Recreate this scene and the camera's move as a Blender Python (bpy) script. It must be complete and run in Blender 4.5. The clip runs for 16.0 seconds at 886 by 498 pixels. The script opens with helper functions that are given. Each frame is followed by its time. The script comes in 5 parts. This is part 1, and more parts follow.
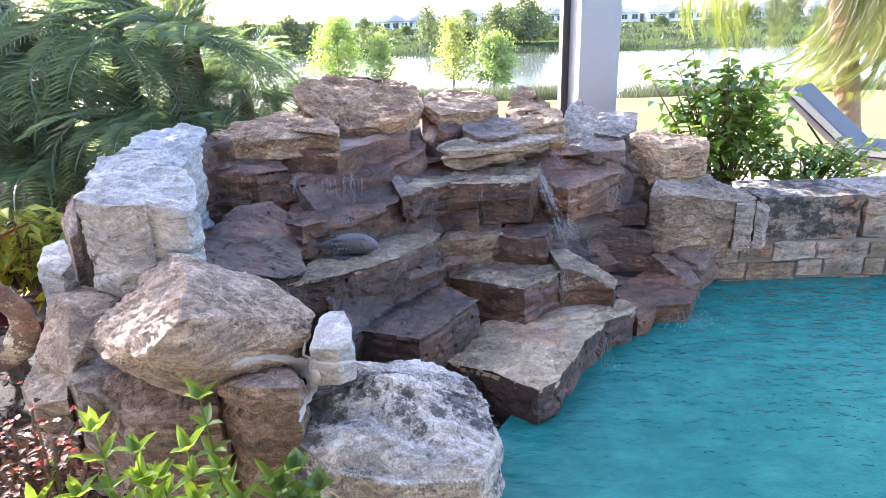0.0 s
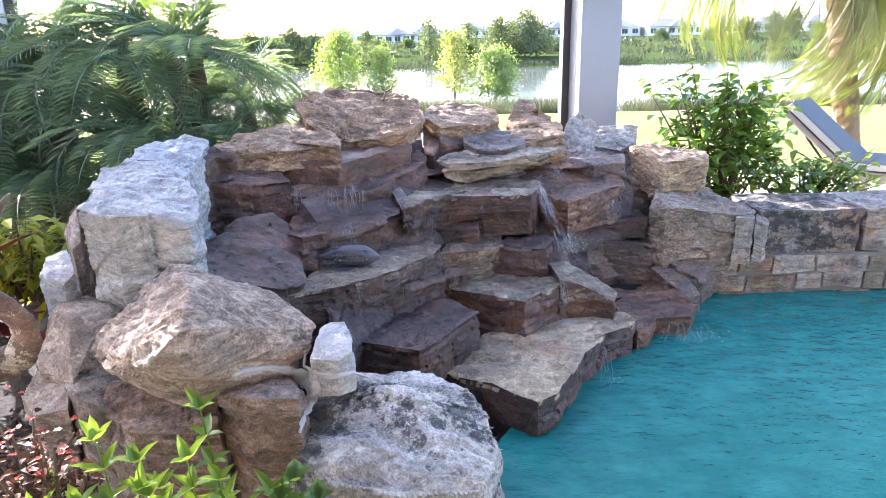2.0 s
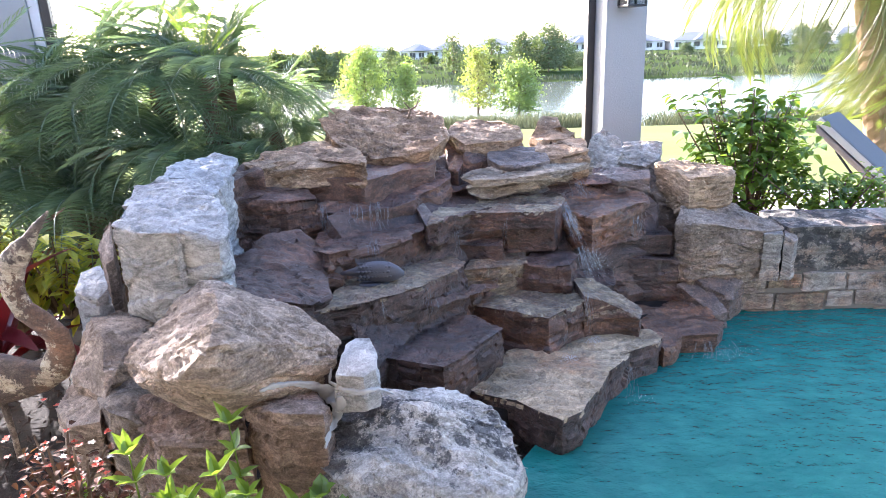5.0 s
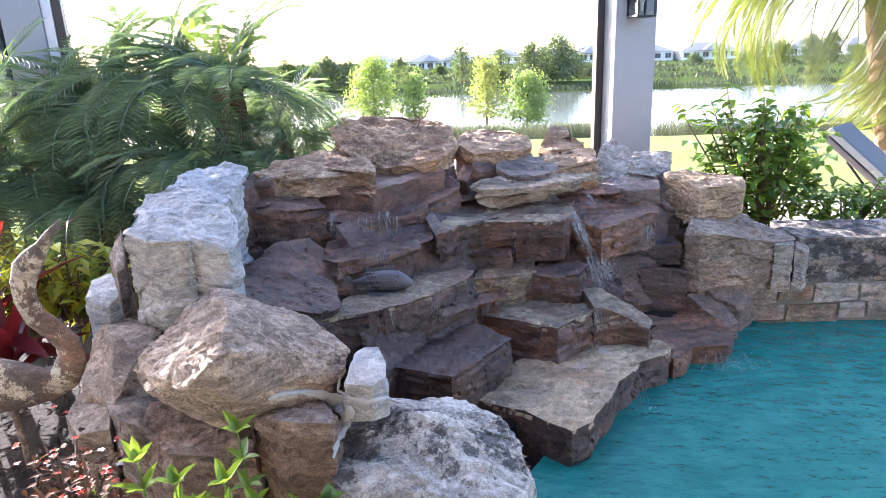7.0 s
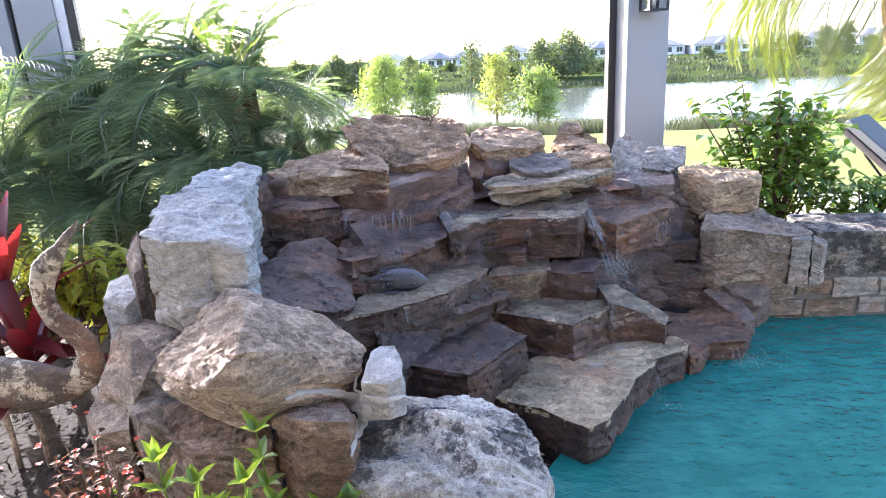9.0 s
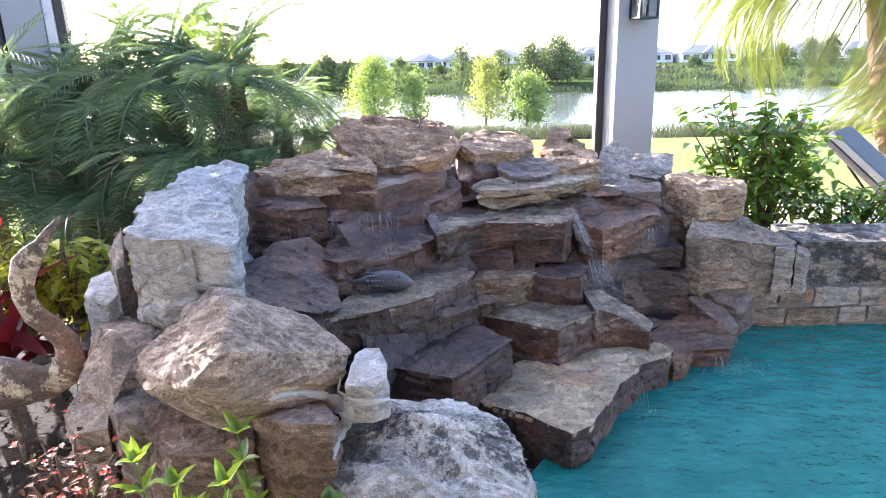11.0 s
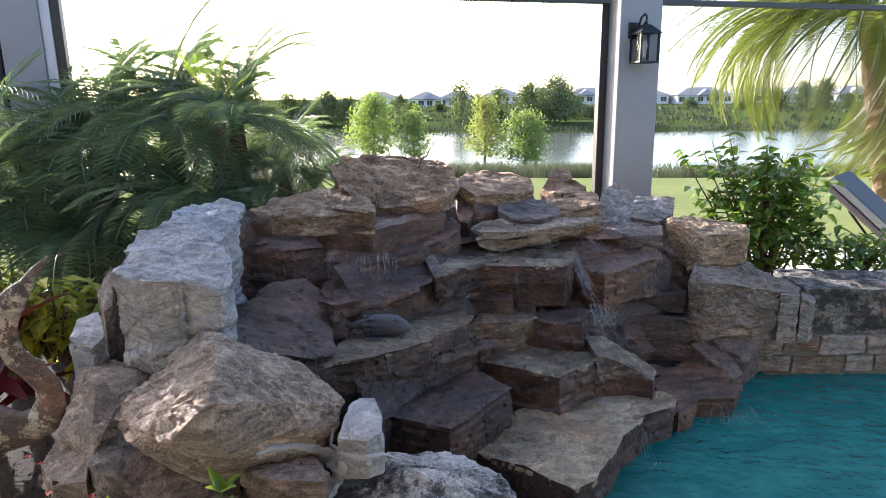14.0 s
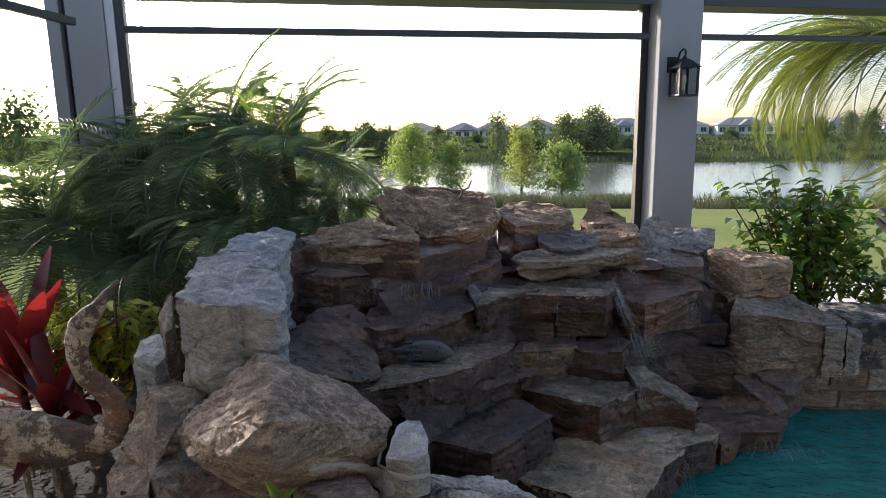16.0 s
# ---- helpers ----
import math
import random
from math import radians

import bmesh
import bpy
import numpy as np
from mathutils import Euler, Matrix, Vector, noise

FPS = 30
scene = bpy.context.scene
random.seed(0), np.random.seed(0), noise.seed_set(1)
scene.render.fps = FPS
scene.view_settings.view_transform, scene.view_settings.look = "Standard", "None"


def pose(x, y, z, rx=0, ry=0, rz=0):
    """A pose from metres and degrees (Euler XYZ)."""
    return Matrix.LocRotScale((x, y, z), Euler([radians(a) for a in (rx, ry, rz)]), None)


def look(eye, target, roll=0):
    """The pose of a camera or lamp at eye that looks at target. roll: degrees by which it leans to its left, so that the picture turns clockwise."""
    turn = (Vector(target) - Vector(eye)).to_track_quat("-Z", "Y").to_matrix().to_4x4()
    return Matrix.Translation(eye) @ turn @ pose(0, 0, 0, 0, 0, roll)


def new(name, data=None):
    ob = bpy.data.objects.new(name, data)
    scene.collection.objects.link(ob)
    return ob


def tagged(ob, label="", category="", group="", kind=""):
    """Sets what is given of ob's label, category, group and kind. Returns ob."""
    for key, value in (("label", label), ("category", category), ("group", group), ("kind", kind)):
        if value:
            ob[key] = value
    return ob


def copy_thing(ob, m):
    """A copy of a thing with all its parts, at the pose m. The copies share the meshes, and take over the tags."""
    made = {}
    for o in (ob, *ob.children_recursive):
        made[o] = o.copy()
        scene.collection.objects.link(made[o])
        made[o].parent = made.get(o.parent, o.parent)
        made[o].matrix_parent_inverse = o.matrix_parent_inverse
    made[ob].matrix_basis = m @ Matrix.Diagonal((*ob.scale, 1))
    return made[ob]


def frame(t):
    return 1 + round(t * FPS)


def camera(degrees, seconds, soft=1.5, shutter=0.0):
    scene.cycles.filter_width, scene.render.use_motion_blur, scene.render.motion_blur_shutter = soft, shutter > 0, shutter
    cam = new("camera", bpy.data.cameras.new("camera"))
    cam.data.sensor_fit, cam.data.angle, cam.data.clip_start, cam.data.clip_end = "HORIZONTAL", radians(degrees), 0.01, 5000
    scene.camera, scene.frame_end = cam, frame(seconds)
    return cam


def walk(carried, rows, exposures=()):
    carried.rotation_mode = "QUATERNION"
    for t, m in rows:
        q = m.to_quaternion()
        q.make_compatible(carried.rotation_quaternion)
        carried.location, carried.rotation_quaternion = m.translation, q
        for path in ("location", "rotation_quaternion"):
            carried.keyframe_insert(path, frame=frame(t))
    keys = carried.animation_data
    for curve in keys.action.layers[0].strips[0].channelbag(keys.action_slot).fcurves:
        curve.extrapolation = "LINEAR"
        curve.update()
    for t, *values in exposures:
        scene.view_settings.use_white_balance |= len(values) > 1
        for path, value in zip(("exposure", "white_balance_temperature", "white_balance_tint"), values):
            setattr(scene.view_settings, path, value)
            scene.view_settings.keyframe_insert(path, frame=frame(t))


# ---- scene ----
cam = camera(70.0, 16.0, soft=0.6)


def held(x, y, z, yaw, pitch, roll):
    return pose(x, y, z, 0, 0, yaw) @ pose(0, 0, 0, 90 + pitch) @ pose(0, 0, 0, 0, 0, roll)


# seconds, place, yaw, pitch, roll of the hand-held camera
PATH = [
    (0, 0, 0, 1.6, 0.47, -19.68, -1.86),
    (0.5, -0.001, -0.004, 1.598, 0.47, -18.97, -1.47),
    (1, 0.002, -0.011, 1.608, 0.51, -19.23, -1.66),
    (1.5, 0.002, -0.012, 1.603, 0.55, -18.84, -1.63),
    (2, 0.001, -0.014, 1.604, 0.49, -18.59, -1.63),
    (2.5, 0.001, -0.009, 1.605, 0.52, -18.23, -1.53),
    (3, 0.001, -0.008, 1.603, 1.26, -17.82, -2.04),
    (3.5, 0.004, -0.037, 1.625, 2.12, -17.65, -1.68),
    (6, -0.012, -0.022, 1.617, 2.86, -16.86, -2.34),
    (6.5, -0.014, -0.022, 1.619, 3.11, -16.62, -1.77),
    (7, -0.009, -0.027, 1.618, 3.35, -16.33, -2.14),
    (7.5, -0.012, -0.026, 1.615, 3.72, -16.73, -2.18),
    (8, -0.016, -0.025, 1.616, 3.99, -16.77, -2.09),
    (8.5, -0.02, -0.025, 1.617, 4.2, -16.69, -2.35),
    (9, -0.023, -0.021, 1.618, 4.44, -16.5, -3.02),
    (11.5, -0.026, -0.009, 1.621, 3.1, -16.22, -1.31),
    (12, -0.035, 0.002, 1.625, 3.45, -14.53, -1.16),
    (12.5, -0.031, 0, 1.625, 3.49, -15.07, -1.09),
    (13, -0.035, 0.024, 1.631, 3.43, -14, -1.06),
    (13.5, -0.032, -0.018, 1.637, 3.42, -13, -0.89),
    (14, -0.038, 0.066, 1.636, 2.84, -13.13, -0.69),
    (14.5, -0.037, -0.012, 1.649, 2.64, -12.7, -1.16),
    (15, -0.039, -0.01, 1.655, 2.38, -11.66, -0.3),
    (15.5, -0.046, -0.018, 1.652, 3.34, -10.71, -1.36),
    (16, -0.067, -0.035, 1.654, 6.11, -10.41, -0.82),
]
walk(cam, [(row[0], held(*row[1:])) for row in PATH],
     exposures=[(0, 3.3, 5800, 19), (3.5, 3.2, 5800, 19), (9, 3.0, 5820, 18), (11.5, 3.0, 5850, 18), (12.5, 2.65, 5950, 16), (13, 2.56, 5950, 16), (13.5, 2.27, 5950, 15), (14.5, 1.92, 5950, 14), (16, 1.22, 6150, 13)])

# ---- light ----
SUN_AZ, SUN_EL = 44.0, 20.0      # degrees to the left of straight ahead, and above the horizon
world = bpy.data.worlds.new("sky")
scene.world = world
world.use_nodes = True
wn = world.node_tree.nodes
sky = wn.new("ShaderNodeTexSky")
sky.sky_type, sky.sun_disc = "NISHITA", False
sky.sun_elevation, sky.sun_rotation = radians(SUN_EL), radians(-SUN_AZ)
sky.air_density, sky.dust_density, sky.ozone_density = 0.8, 2.0, 0.3
world.node_tree.links.new(sky.outputs[0], wn["Background"].inputs[0])
wn["Background"].inputs[1].default_value = 0.15
sun_data = bpy.data.lights.new("sun", "SUN")
sun_data.energy, sun_data.angle, sun_data.color = 5.0, radians(0.6), (1.0, 0.93, 0.82)
sun = new("sun", sun_data)
sun_way = Vector((-math.sin(radians(SUN_AZ)) * math.cos(radians(SUN_EL)), math.cos(radians(SUN_AZ)) * math.cos(radians(SUN_EL)), math.sin(radians(SUN_EL))))
sun.matrix_world = look(sun_way * 40, (0, 0, 0))


# ---- materials ----
def material(name, rough=0.7, metal=0.0):
    m = bpy.data.materials.new(name)
    m.use_nodes = True
    b = m.node_tree.nodes["Principled BSDF"]
    b.inputs["Roughness"].default_value, b.inputs["Metallic"].default_value = rough, metal
    if rough > 0.65:
        b.inputs["Specular IOR Level"].default_value = 0.15
    return m, m.node_tree.nodes, m.node_tree.links, b


def noise_node(nodes, links, scale, detail=4.0, rough=0.6, stretch=None):
    n = nodes.new("ShaderNodeTexNoise")
    n.inputs["Scale"].default_value, n.inputs["Detail"].default_value, n.inputs["Roughness"].default_value = scale, detail, rough
    co = nodes.new("ShaderNodeTexCoord")
    if stretch:
        mp = nodes.new("ShaderNodeMapping")
        mp.inputs["Scale"].default_value = stretch
        links.new(co.outputs["Object"], mp.inputs[0])
        links.new(mp.outputs[0], n.inputs["Vector"])
    else:
        links.new(co.outputs["Object"], n.inputs["Vector"])
    return n.outputs["Fac"]


def ramp(nodes, links, fac, stops):
    r = nodes.new("ShaderNodeValToRGB")
    while len(r.color_ramp.elements) < len(stops):
        r.color_ramp.elements.new(0.5)
    for e, (p, c) in zip(r.color_ramp.elements, stops):
        e.position, e.color = p, (*c, 1) if len(c) == 3 else c
    links.new(fac, r.inputs[0])
    return r.outputs[0]


def mixed(nodes, links, fac, a, b, kind="MIX"):
    m = nodes.new("ShaderNodeMix")
    m.data_type, m.blend_type = "RGBA", kind
    for socket, v in ((m.inputs[0], fac), (m.inputs[6], a), (m.inputs[7], b)):
        if isinstance(v, bpy.types.NodeSocket):
            links.new(v, socket)
        else:
            socket.default_value = v if isinstance(v, float) else (*v, 1)
    return m.outputs[2]


def bumped(nodes, links, b, heights):
    last = None
    for fac, strength, dist in heights:
        n = nodes.new("ShaderNodeBump")
        n.inputs["Strength"].default_value, n.inputs["Distance"].default_value = strength, dist
        links.new(fac, n.inputs["Height"])
        if last:
            links.new(last, n.inputs["Normal"])
        last = n.outputs[0]
    links.new(last, b.inputs["Normal"])


def rock(name, light, dark, stain, rough=0.8, stain_at=0.62, moss=None, patch=9.0, rust=(0.36, 0.17, 0.08), beds=0.5, grain=1.0):
    """Weathered layered stone: broad tones, tilted bedding, flaked chips, rust and lichen patches, worn edges and grit."""
    m, n, l, b = material(name, rough)
    co = n.new("ShaderNodeTexCoord")
    nz = n.new("ShaderNodeTexNoise")
    nz.inputs["Scale"].default_value, nz.inputs["Detail"].default_value = 5.0, 5.0
    l.new(co.outputs["Object"], nz.inputs["Vector"])
    wob = n.new("ShaderNodeVectorMath")
    wob.operation = "MULTIPLY_ADD"
    wob.inputs[1].default_value = (0.16, 0.16, 0.16)
    l.new(nz.outputs["Color"], wob.inputs[0])
    l.new(co.outputs["Object"], wob.inputs[2])

    def layered(scale, detail, rough_by, stretch, turn):
        mp = n.new("ShaderNodeMapping")
        mp.vector_type = "TEXTURE"
        mp.inputs["Rotation"].default_value = turn
        mp.inputs["Scale"].default_value = [1 / v for v in stretch]
        l.new(wob.outputs[0], mp.inputs[0])
        t = n.new("ShaderNodeTexNoise")
        t.inputs["Scale"].default_value, t.inputs["Detail"].default_value, t.inputs["Roughness"].default_value = scale, detail, rough_by
        l.new(mp.outputs[0], t.inputs["Vector"])
        return t.outputs["Fac"]

    def chips(scale):
        mp = n.new("ShaderNodeMapping")
        mp.inputs["Scale"].default_value = (1.0, 1.0, 2.2)
        l.new(wob.outputs[0], mp.inputs[0])
        v = n.new("ShaderNodeTexVoronoi")
        v.inputs["Scale"].default_value = scale
        l.new(mp.outputs[0], v.inputs["Vector"])
        sep = n.new("ShaderNodeSeparateColor")
        l.new(v.outputs["Color"], sep.inputs[0])
        return sep.outputs[0]

    big = noise_node(n, l, 2.4, 8, 0.65)
    strata = layered(2.6, 9, 0.72, (1.0, 1.0, 8.0), (0.22, 0.16, 0.3))
    streak = layered(15.0, 6, 0.7, (0.3, 1.0, 5.0), (0.35, -0.15, 0.5))
    flake, small = chips(7.0), chips(24.0)
    grit = noise_node(n, l, 130.0, 3, 0.75)
    fine = noise_node(n, l, 34.0, 10, 0.85)
    spots = noise_node(n, l, patch, 9, 0.78)
    c = mixed(n, l, ramp(n, l, big, [(0.36, (0, 0, 0)), (0.64, (1, 1, 1))]), light, dark)
    c = mixed(n, l, ramp(n, l, noise_node(n, l, 1.9, 7, 0.72), [(0.5, (0, 0, 0)), (0.64, (0.6, 0.6, 0.6))]), c, rust)
    c = mixed(n, l, ramp(n, l, strata, [(0.44, (0, 0, 0)), (0.56, (beds, beds, beds)), (0.64, (0.1, 0.1, 0.1))]), c, tuple(0.6 * v for v in dark))
    c = mixed(n, l, ramp(n, l, spots, [(stain_at, (0, 0, 0)), (stain_at + 0.035, (0.85, 0.85, 0.85))]), c, stain)
    if moss:
        c = mixed(n, l, ramp(n, l, noise_node(n, l, 5.0, 7, 0.7), [(0.45, (0, 0, 0)), (0.6, (0.8, 0.8, 0.8))]), c, moss)
    c = mixed(n, l, 0.5 * grain, c, ramp(n, l, flake, [(0.0, (0.3, 0.3, 0.3)), (1.0, (0.68, 0.68, 0.68))]), "OVERLAY")
    c = mixed(n, l, 0.45 * grain, c, ramp(n, l, small, [(0.0, (0.28, 0.28, 0.28)), (1.0, (0.72, 0.72, 0.72))]), "OVERLAY")
    c = mixed(n, l, 0.4 * grain, c, ramp(n, l, streak, [(0.36, (0.15, 0.15, 0.15)), (0.5, (0.5, 0.5, 0.5)), (0.64, (0.85, 0.85, 0.85))]), "OVERLAY")
    c = mixed(n, l, 0.35 * grain, c, ramp(n, l, fine, [(0.36, (0.08, 0.08, 0.08)), (0.5, (0.5, 0.5, 0.5)), (0.64, (0.94, 0.94, 0.94))]), "OVERLAY")
    c = mixed(n, l, 0.35 * grain, c, ramp(n, l, grit, [(0.36, (0.15, 0.15, 0.15)), (0.5, (0.5, 0.5, 0.5)), (0.64, (0.85, 0.85, 0.85))]), "OVERLAY")
    geo = n.new("ShaderNodeNewGeometry")
    worn = ramp(n, l, geo.outputs["Pointiness"], [(0.52, (0, 0, 0)), (0.6, (0.35, 0.35, 0.35))])
    c = mixed(n, l, worn, c, tuple(min(0.75, 1.35 * v + 0.02) for v in light))
    l.new(c, b.inputs["Base Color"])
    if rough < 0.45:
        gloss = ramp(n, l, streak, [(0.35, (rough - 0.12,) * 3), (0.7, (rough + 0.22,) * 3)])
        l.new(gloss, b.inputs["Roughness"])
        b.inputs["Coat Weight"].default_value, b.inputs["Coat Roughness"].default_value = 0.1, 0.2
    bumped(n, l, b, [(strata, 0.9, 0.03), (flake, 0.7, 0.014), (streak, 0.8, 0.01), (small, 0.5, 0.005), (fine, 0.45, 0.007), (grit, 0.4, 0.002)])
    return m


ROCK_TAN = rock("tan_sandstone", (0.46, 0.35, 0.235), (0.32, 0.22, 0.14), (0.5, 0.44, 0.35), rust=(0.4, 0.26, 0.15))
ROCK_CAPTAN = rock("tan_capping_sandstone", (0.43, 0.31, 0.205), (0.28, 0.18, 0.115), (0.46, 0.38, 0.29), rust=(0.38, 0.2, 0.1), beds=0.75)
ROCK_SLAB = rock("pale_slab_sandstone", (0.40, 0.33, 0.25), (0.27, 0.21, 0.155), (0.45, 0.41, 0.34), rust=(0.33, 0.22, 0.14), beds=0.7)
ROCK_DUSTY = rock("dusty_sandstone", (0.43, 0.345, 0.275), (0.34, 0.262, 0.2), (0.48, 0.42, 0.36), rust=(0.39, 0.27, 0.18))
ROCK_GRAYTAN = rock("gray_tan_sandstone", (0.38, 0.32, 0.26), (0.24, 0.19, 0.15), (0.44, 0.42, 0.37), rust=(0.33, 0.21, 0.13))
ROCK_REDTAN = rock("reddish_sandstone", (0.35, 0.265, 0.21), (0.26, 0.18, 0.135), (0.4, 0.36, 0.32), 0.8, 0.64, rust=(0.34, 0.17, 0.1))
# grain=1.4 strengthens the grit and paints wet sparkle into the colour
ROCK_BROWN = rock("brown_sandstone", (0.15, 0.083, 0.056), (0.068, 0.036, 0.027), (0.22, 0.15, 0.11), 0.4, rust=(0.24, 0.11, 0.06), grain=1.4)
ROCK_RUST = rock("rusty_wet_sandstone", (0.18, 0.1, 0.06), (0.095, 0.05, 0.032), (0.2, 0.14, 0.09), 0.4, rust=(0.3, 0.13, 0.055), grain=1.4)
# like ROCK_BROWN, also the shade-dark flank colour of two-material ledges
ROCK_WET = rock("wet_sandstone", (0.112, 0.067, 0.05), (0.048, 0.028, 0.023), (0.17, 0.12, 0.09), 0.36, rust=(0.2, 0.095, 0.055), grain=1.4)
ROCK_GRAYBROWN = rock("gray_brown_sandstone", (0.21, 0.165, 0.135), (0.11, 0.08, 0.066), (0.29, 0.26, 0.22), 0.42, rust=(0.22, 0.12, 0.075), grain=1.4)
ROCK_MOTTLED = rock("mottled_sandstone", (0.24, 0.185, 0.14), (0.115, 0.078, 0.056), (0.36, 0.34, 0.29), 0.6, 0.57, None, 11.0, (0.26, 0.14, 0.08))
ROCK_PALE = rock("pale_limestone", (0.5, 0.495, 0.48), (0.41, 0.4, 0.385), (0.28, 0.25, 0.23), 0.85, 0.66, None, 9.0, (0.45, 0.42, 0.40), 0.3, 0.7)
ROCK_GRAY = rock("gray_sandstone", (0.39, 0.359, 0.32), (0.257, 0.218, 0.179), (0.0936, 0.0897, 0.0897), 0.85, 0.58)
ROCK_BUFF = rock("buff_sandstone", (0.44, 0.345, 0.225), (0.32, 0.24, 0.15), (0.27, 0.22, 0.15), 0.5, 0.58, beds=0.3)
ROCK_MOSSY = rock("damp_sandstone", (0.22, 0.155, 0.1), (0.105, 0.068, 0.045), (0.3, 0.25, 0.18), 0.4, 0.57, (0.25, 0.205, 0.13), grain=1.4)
ROCK_LICHEN = rock("lichen_boulder", (0.56, 0.535, 0.49), (0.41, 0.38, 0.34), (0.075, 0.075, 0.08), 0.85, 0.52, None, 3.2, (0.44, 0.36, 0.28), 0.25, 0.9)


def plain(name, colour, rough=0.6, metal=0.0, vary=0.25, scale=14.0, bump=0.15, stretch=None):
    m, n, l, b = material(name, rough, metal)
    f = noise_node(n, l, scale, 5, 0.65, stretch)
    g = noise_node(n, l, scale * 0.13, 3, 0.5)
    c = mixed(n, l, f, tuple(v * (1 - vary) for v in colour), tuple(min(1, v * (1 + vary)) for v in colour))
    c = mixed(n, l, g, c, tuple(v * (1 - 0.6 * vary) for v in colour))
    l.new(c, b.inputs["Base Color"])
    bumped(n, l, b, [(f, bump, 0.01)])
    return m


def leafy(name, colour, tip, rough=0.45, through_light=0.35, glow=(0.55, 0.75, 0.05)):
    """Leaves: two greens from leaf to leaf, and light that comes through them."""
    m, n, l, b = material(name, rough)
    geo = n.new("ShaderNodeNewGeometry")
    c = mixed(n, l, geo.outputs["Random Per Island"], colour, tip)
    l.new(c, b.inputs["Base Color"])
    t = n.new("ShaderNodeBsdfTranslucent")
    l.new(mixed(n, l, 0.5, c, glow), t.inputs[0])
    mx = n.new("ShaderNodeMixShader")
    mx.inputs[0].default_value = through_light
    l.new(b.outputs[0], mx.inputs[1])
    l.new(t.outputs[0], mx.inputs[2])
    l.new(mx.outputs[0], n["Material Output"].inputs[0])
    return m


MORTAR = plain("white_mortar", (0.5, 0.5, 0.5), 0.8, scale=30, bump=0.4)
CORE = plain("gray_mortar", (0.19, 0.172, 0.15), 0.9, scale=30, bump=0.4)
STUCCO = plain("gray_stucco", (0.27, 0.27, 0.275), 0.9, vary=0.08, scale=60, bump=0.35)
BRONZE = plain("bronze_aluminium", (0.035, 0.033, 0.032), 0.45, 0.3, scale=20, bump=0.05)
ALU = plain("pale_aluminium", (0.5, 0.5, 0.52), 0.5, 0.2, scale=20, bump=0.05)
BLACK = plain("black_iron", (0.015, 0.015, 0.016), 0.4, 0.5, scale=40, bump=0.1)
SOIL = plain("dark_mulch", (0.024, 0.018, 0.016), 0.95, vary=0.6, scale=45, bump=0.9)
FIELD = plain("rough_far_grass", (0.055, 0.075, 0.026), 0.9, vary=0.4, scale=0.6, bump=0.3)
LAWN = plain("lawn", (0.15, 0.17, 0.07), 0.9, vary=0.35, scale=9, bump=0.5)
for grass in (FIELD, LAWN):
    grass.node_tree.nodes["Principled BSDF"].inputs["Specular IOR Level"].default_value = 0.0
DECK = plain("pale_pavers", (0.48, 0.45, 0.41), 0.8, vary=0.15, scale=20, bump=0.3)
# darker than the pale pavers, to cut bounce light from the unseen deck
TERRACE = plain("bounce_cut_pavers", (0.2, 0.18, 0.155), 0.8, vary=0.2, scale=9, bump=0.2)
PLASTER = plain("pool_plaster", (0.12, 0.6, 0.58), 0.6, vary=0.35, scale=3, bump=0.1)
BARK = plain("bark", (0.16, 0.11, 0.075), 0.9, vary=0.4, scale=18, bump=0.8, stretch=(1, 1, 0.3))
PALM_BARK = plain("palm_bark", (0.24, 0.16, 0.1), 0.9, vary=0.45, scale=14, bump=0.9)
WICKER = plain("brown_wicker", (0.20, 0.16, 0.14), 0.6, vary=0.5, scale=70, bump=0.8)
CUSHION = plain("gray_cushion", (0.125, 0.134, 0.142), 0.9, vary=0.1, scale=80, bump=0.3)
PIPING = plain("pale_cushion_edge", (0.36, 0.35, 0.33), 0.9, vary=0.2, scale=80, bump=0.3)
# darkened stucco that limits bounce from the unseen wall and ceiling
SHADE_PAINT = plain("bounce_cut_stucco", (0.36, 0.335, 0.3), 0.9, vary=0.08, scale=30, bump=0.3)
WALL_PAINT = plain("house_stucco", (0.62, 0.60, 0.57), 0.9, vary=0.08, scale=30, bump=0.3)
ROOF = plain("gray_roof_tiles", (0.27, 0.26, 0.26), 0.8, vary=0.3, scale=3, bump=0.4)
DARK_GLASS = plain("dark_window", (0.04, 0.045, 0.05), 0.15, vary=0.2, scale=2, bump=0.0)
RUST = rock("rusty_painted_metal", (0.2, 0.15, 0.115), (0.11, 0.085, 0.07), (0.60, 0.53, 0.40), 0.6, 0.52, None, 6.5)
CHIP = plain("bark_chips", (0.05, 0.032, 0.025), 0.9, vary=0.5, scale=30, bump=0.5)
FISH_SKIN = plain("fish_clay", (0.1, 0.1, 0.12), 0.5, vary=0.25, scale=25, bump=0.3)
FROND = leafy("palm_frond_green", (0.065, 0.105, 0.066), (0.125, 0.18, 0.11), 0.28, 0.24, (0.4, 0.55, 0.1))
FROND_NEW = leafy("new_frond_green", (0.16, 0.25, 0.04), (0.24, 0.36, 0.06), 0.35, 0.45)
FROND_YELLOW = leafy("date_frond_green", (0.085, 0.095, 0.03), (0.19, 0.175, 0.05), 0.4, 0.2)
HIBISCUS = leafy("hibiscus_green", (0.034, 0.075, 0.018), (0.095, 0.175, 0.034), 0.27, 0.3)
LIME = leafy("cypress_green", (0.105, 0.145, 0.04), (0.19, 0.235, 0.065), 0.6, 0.28)
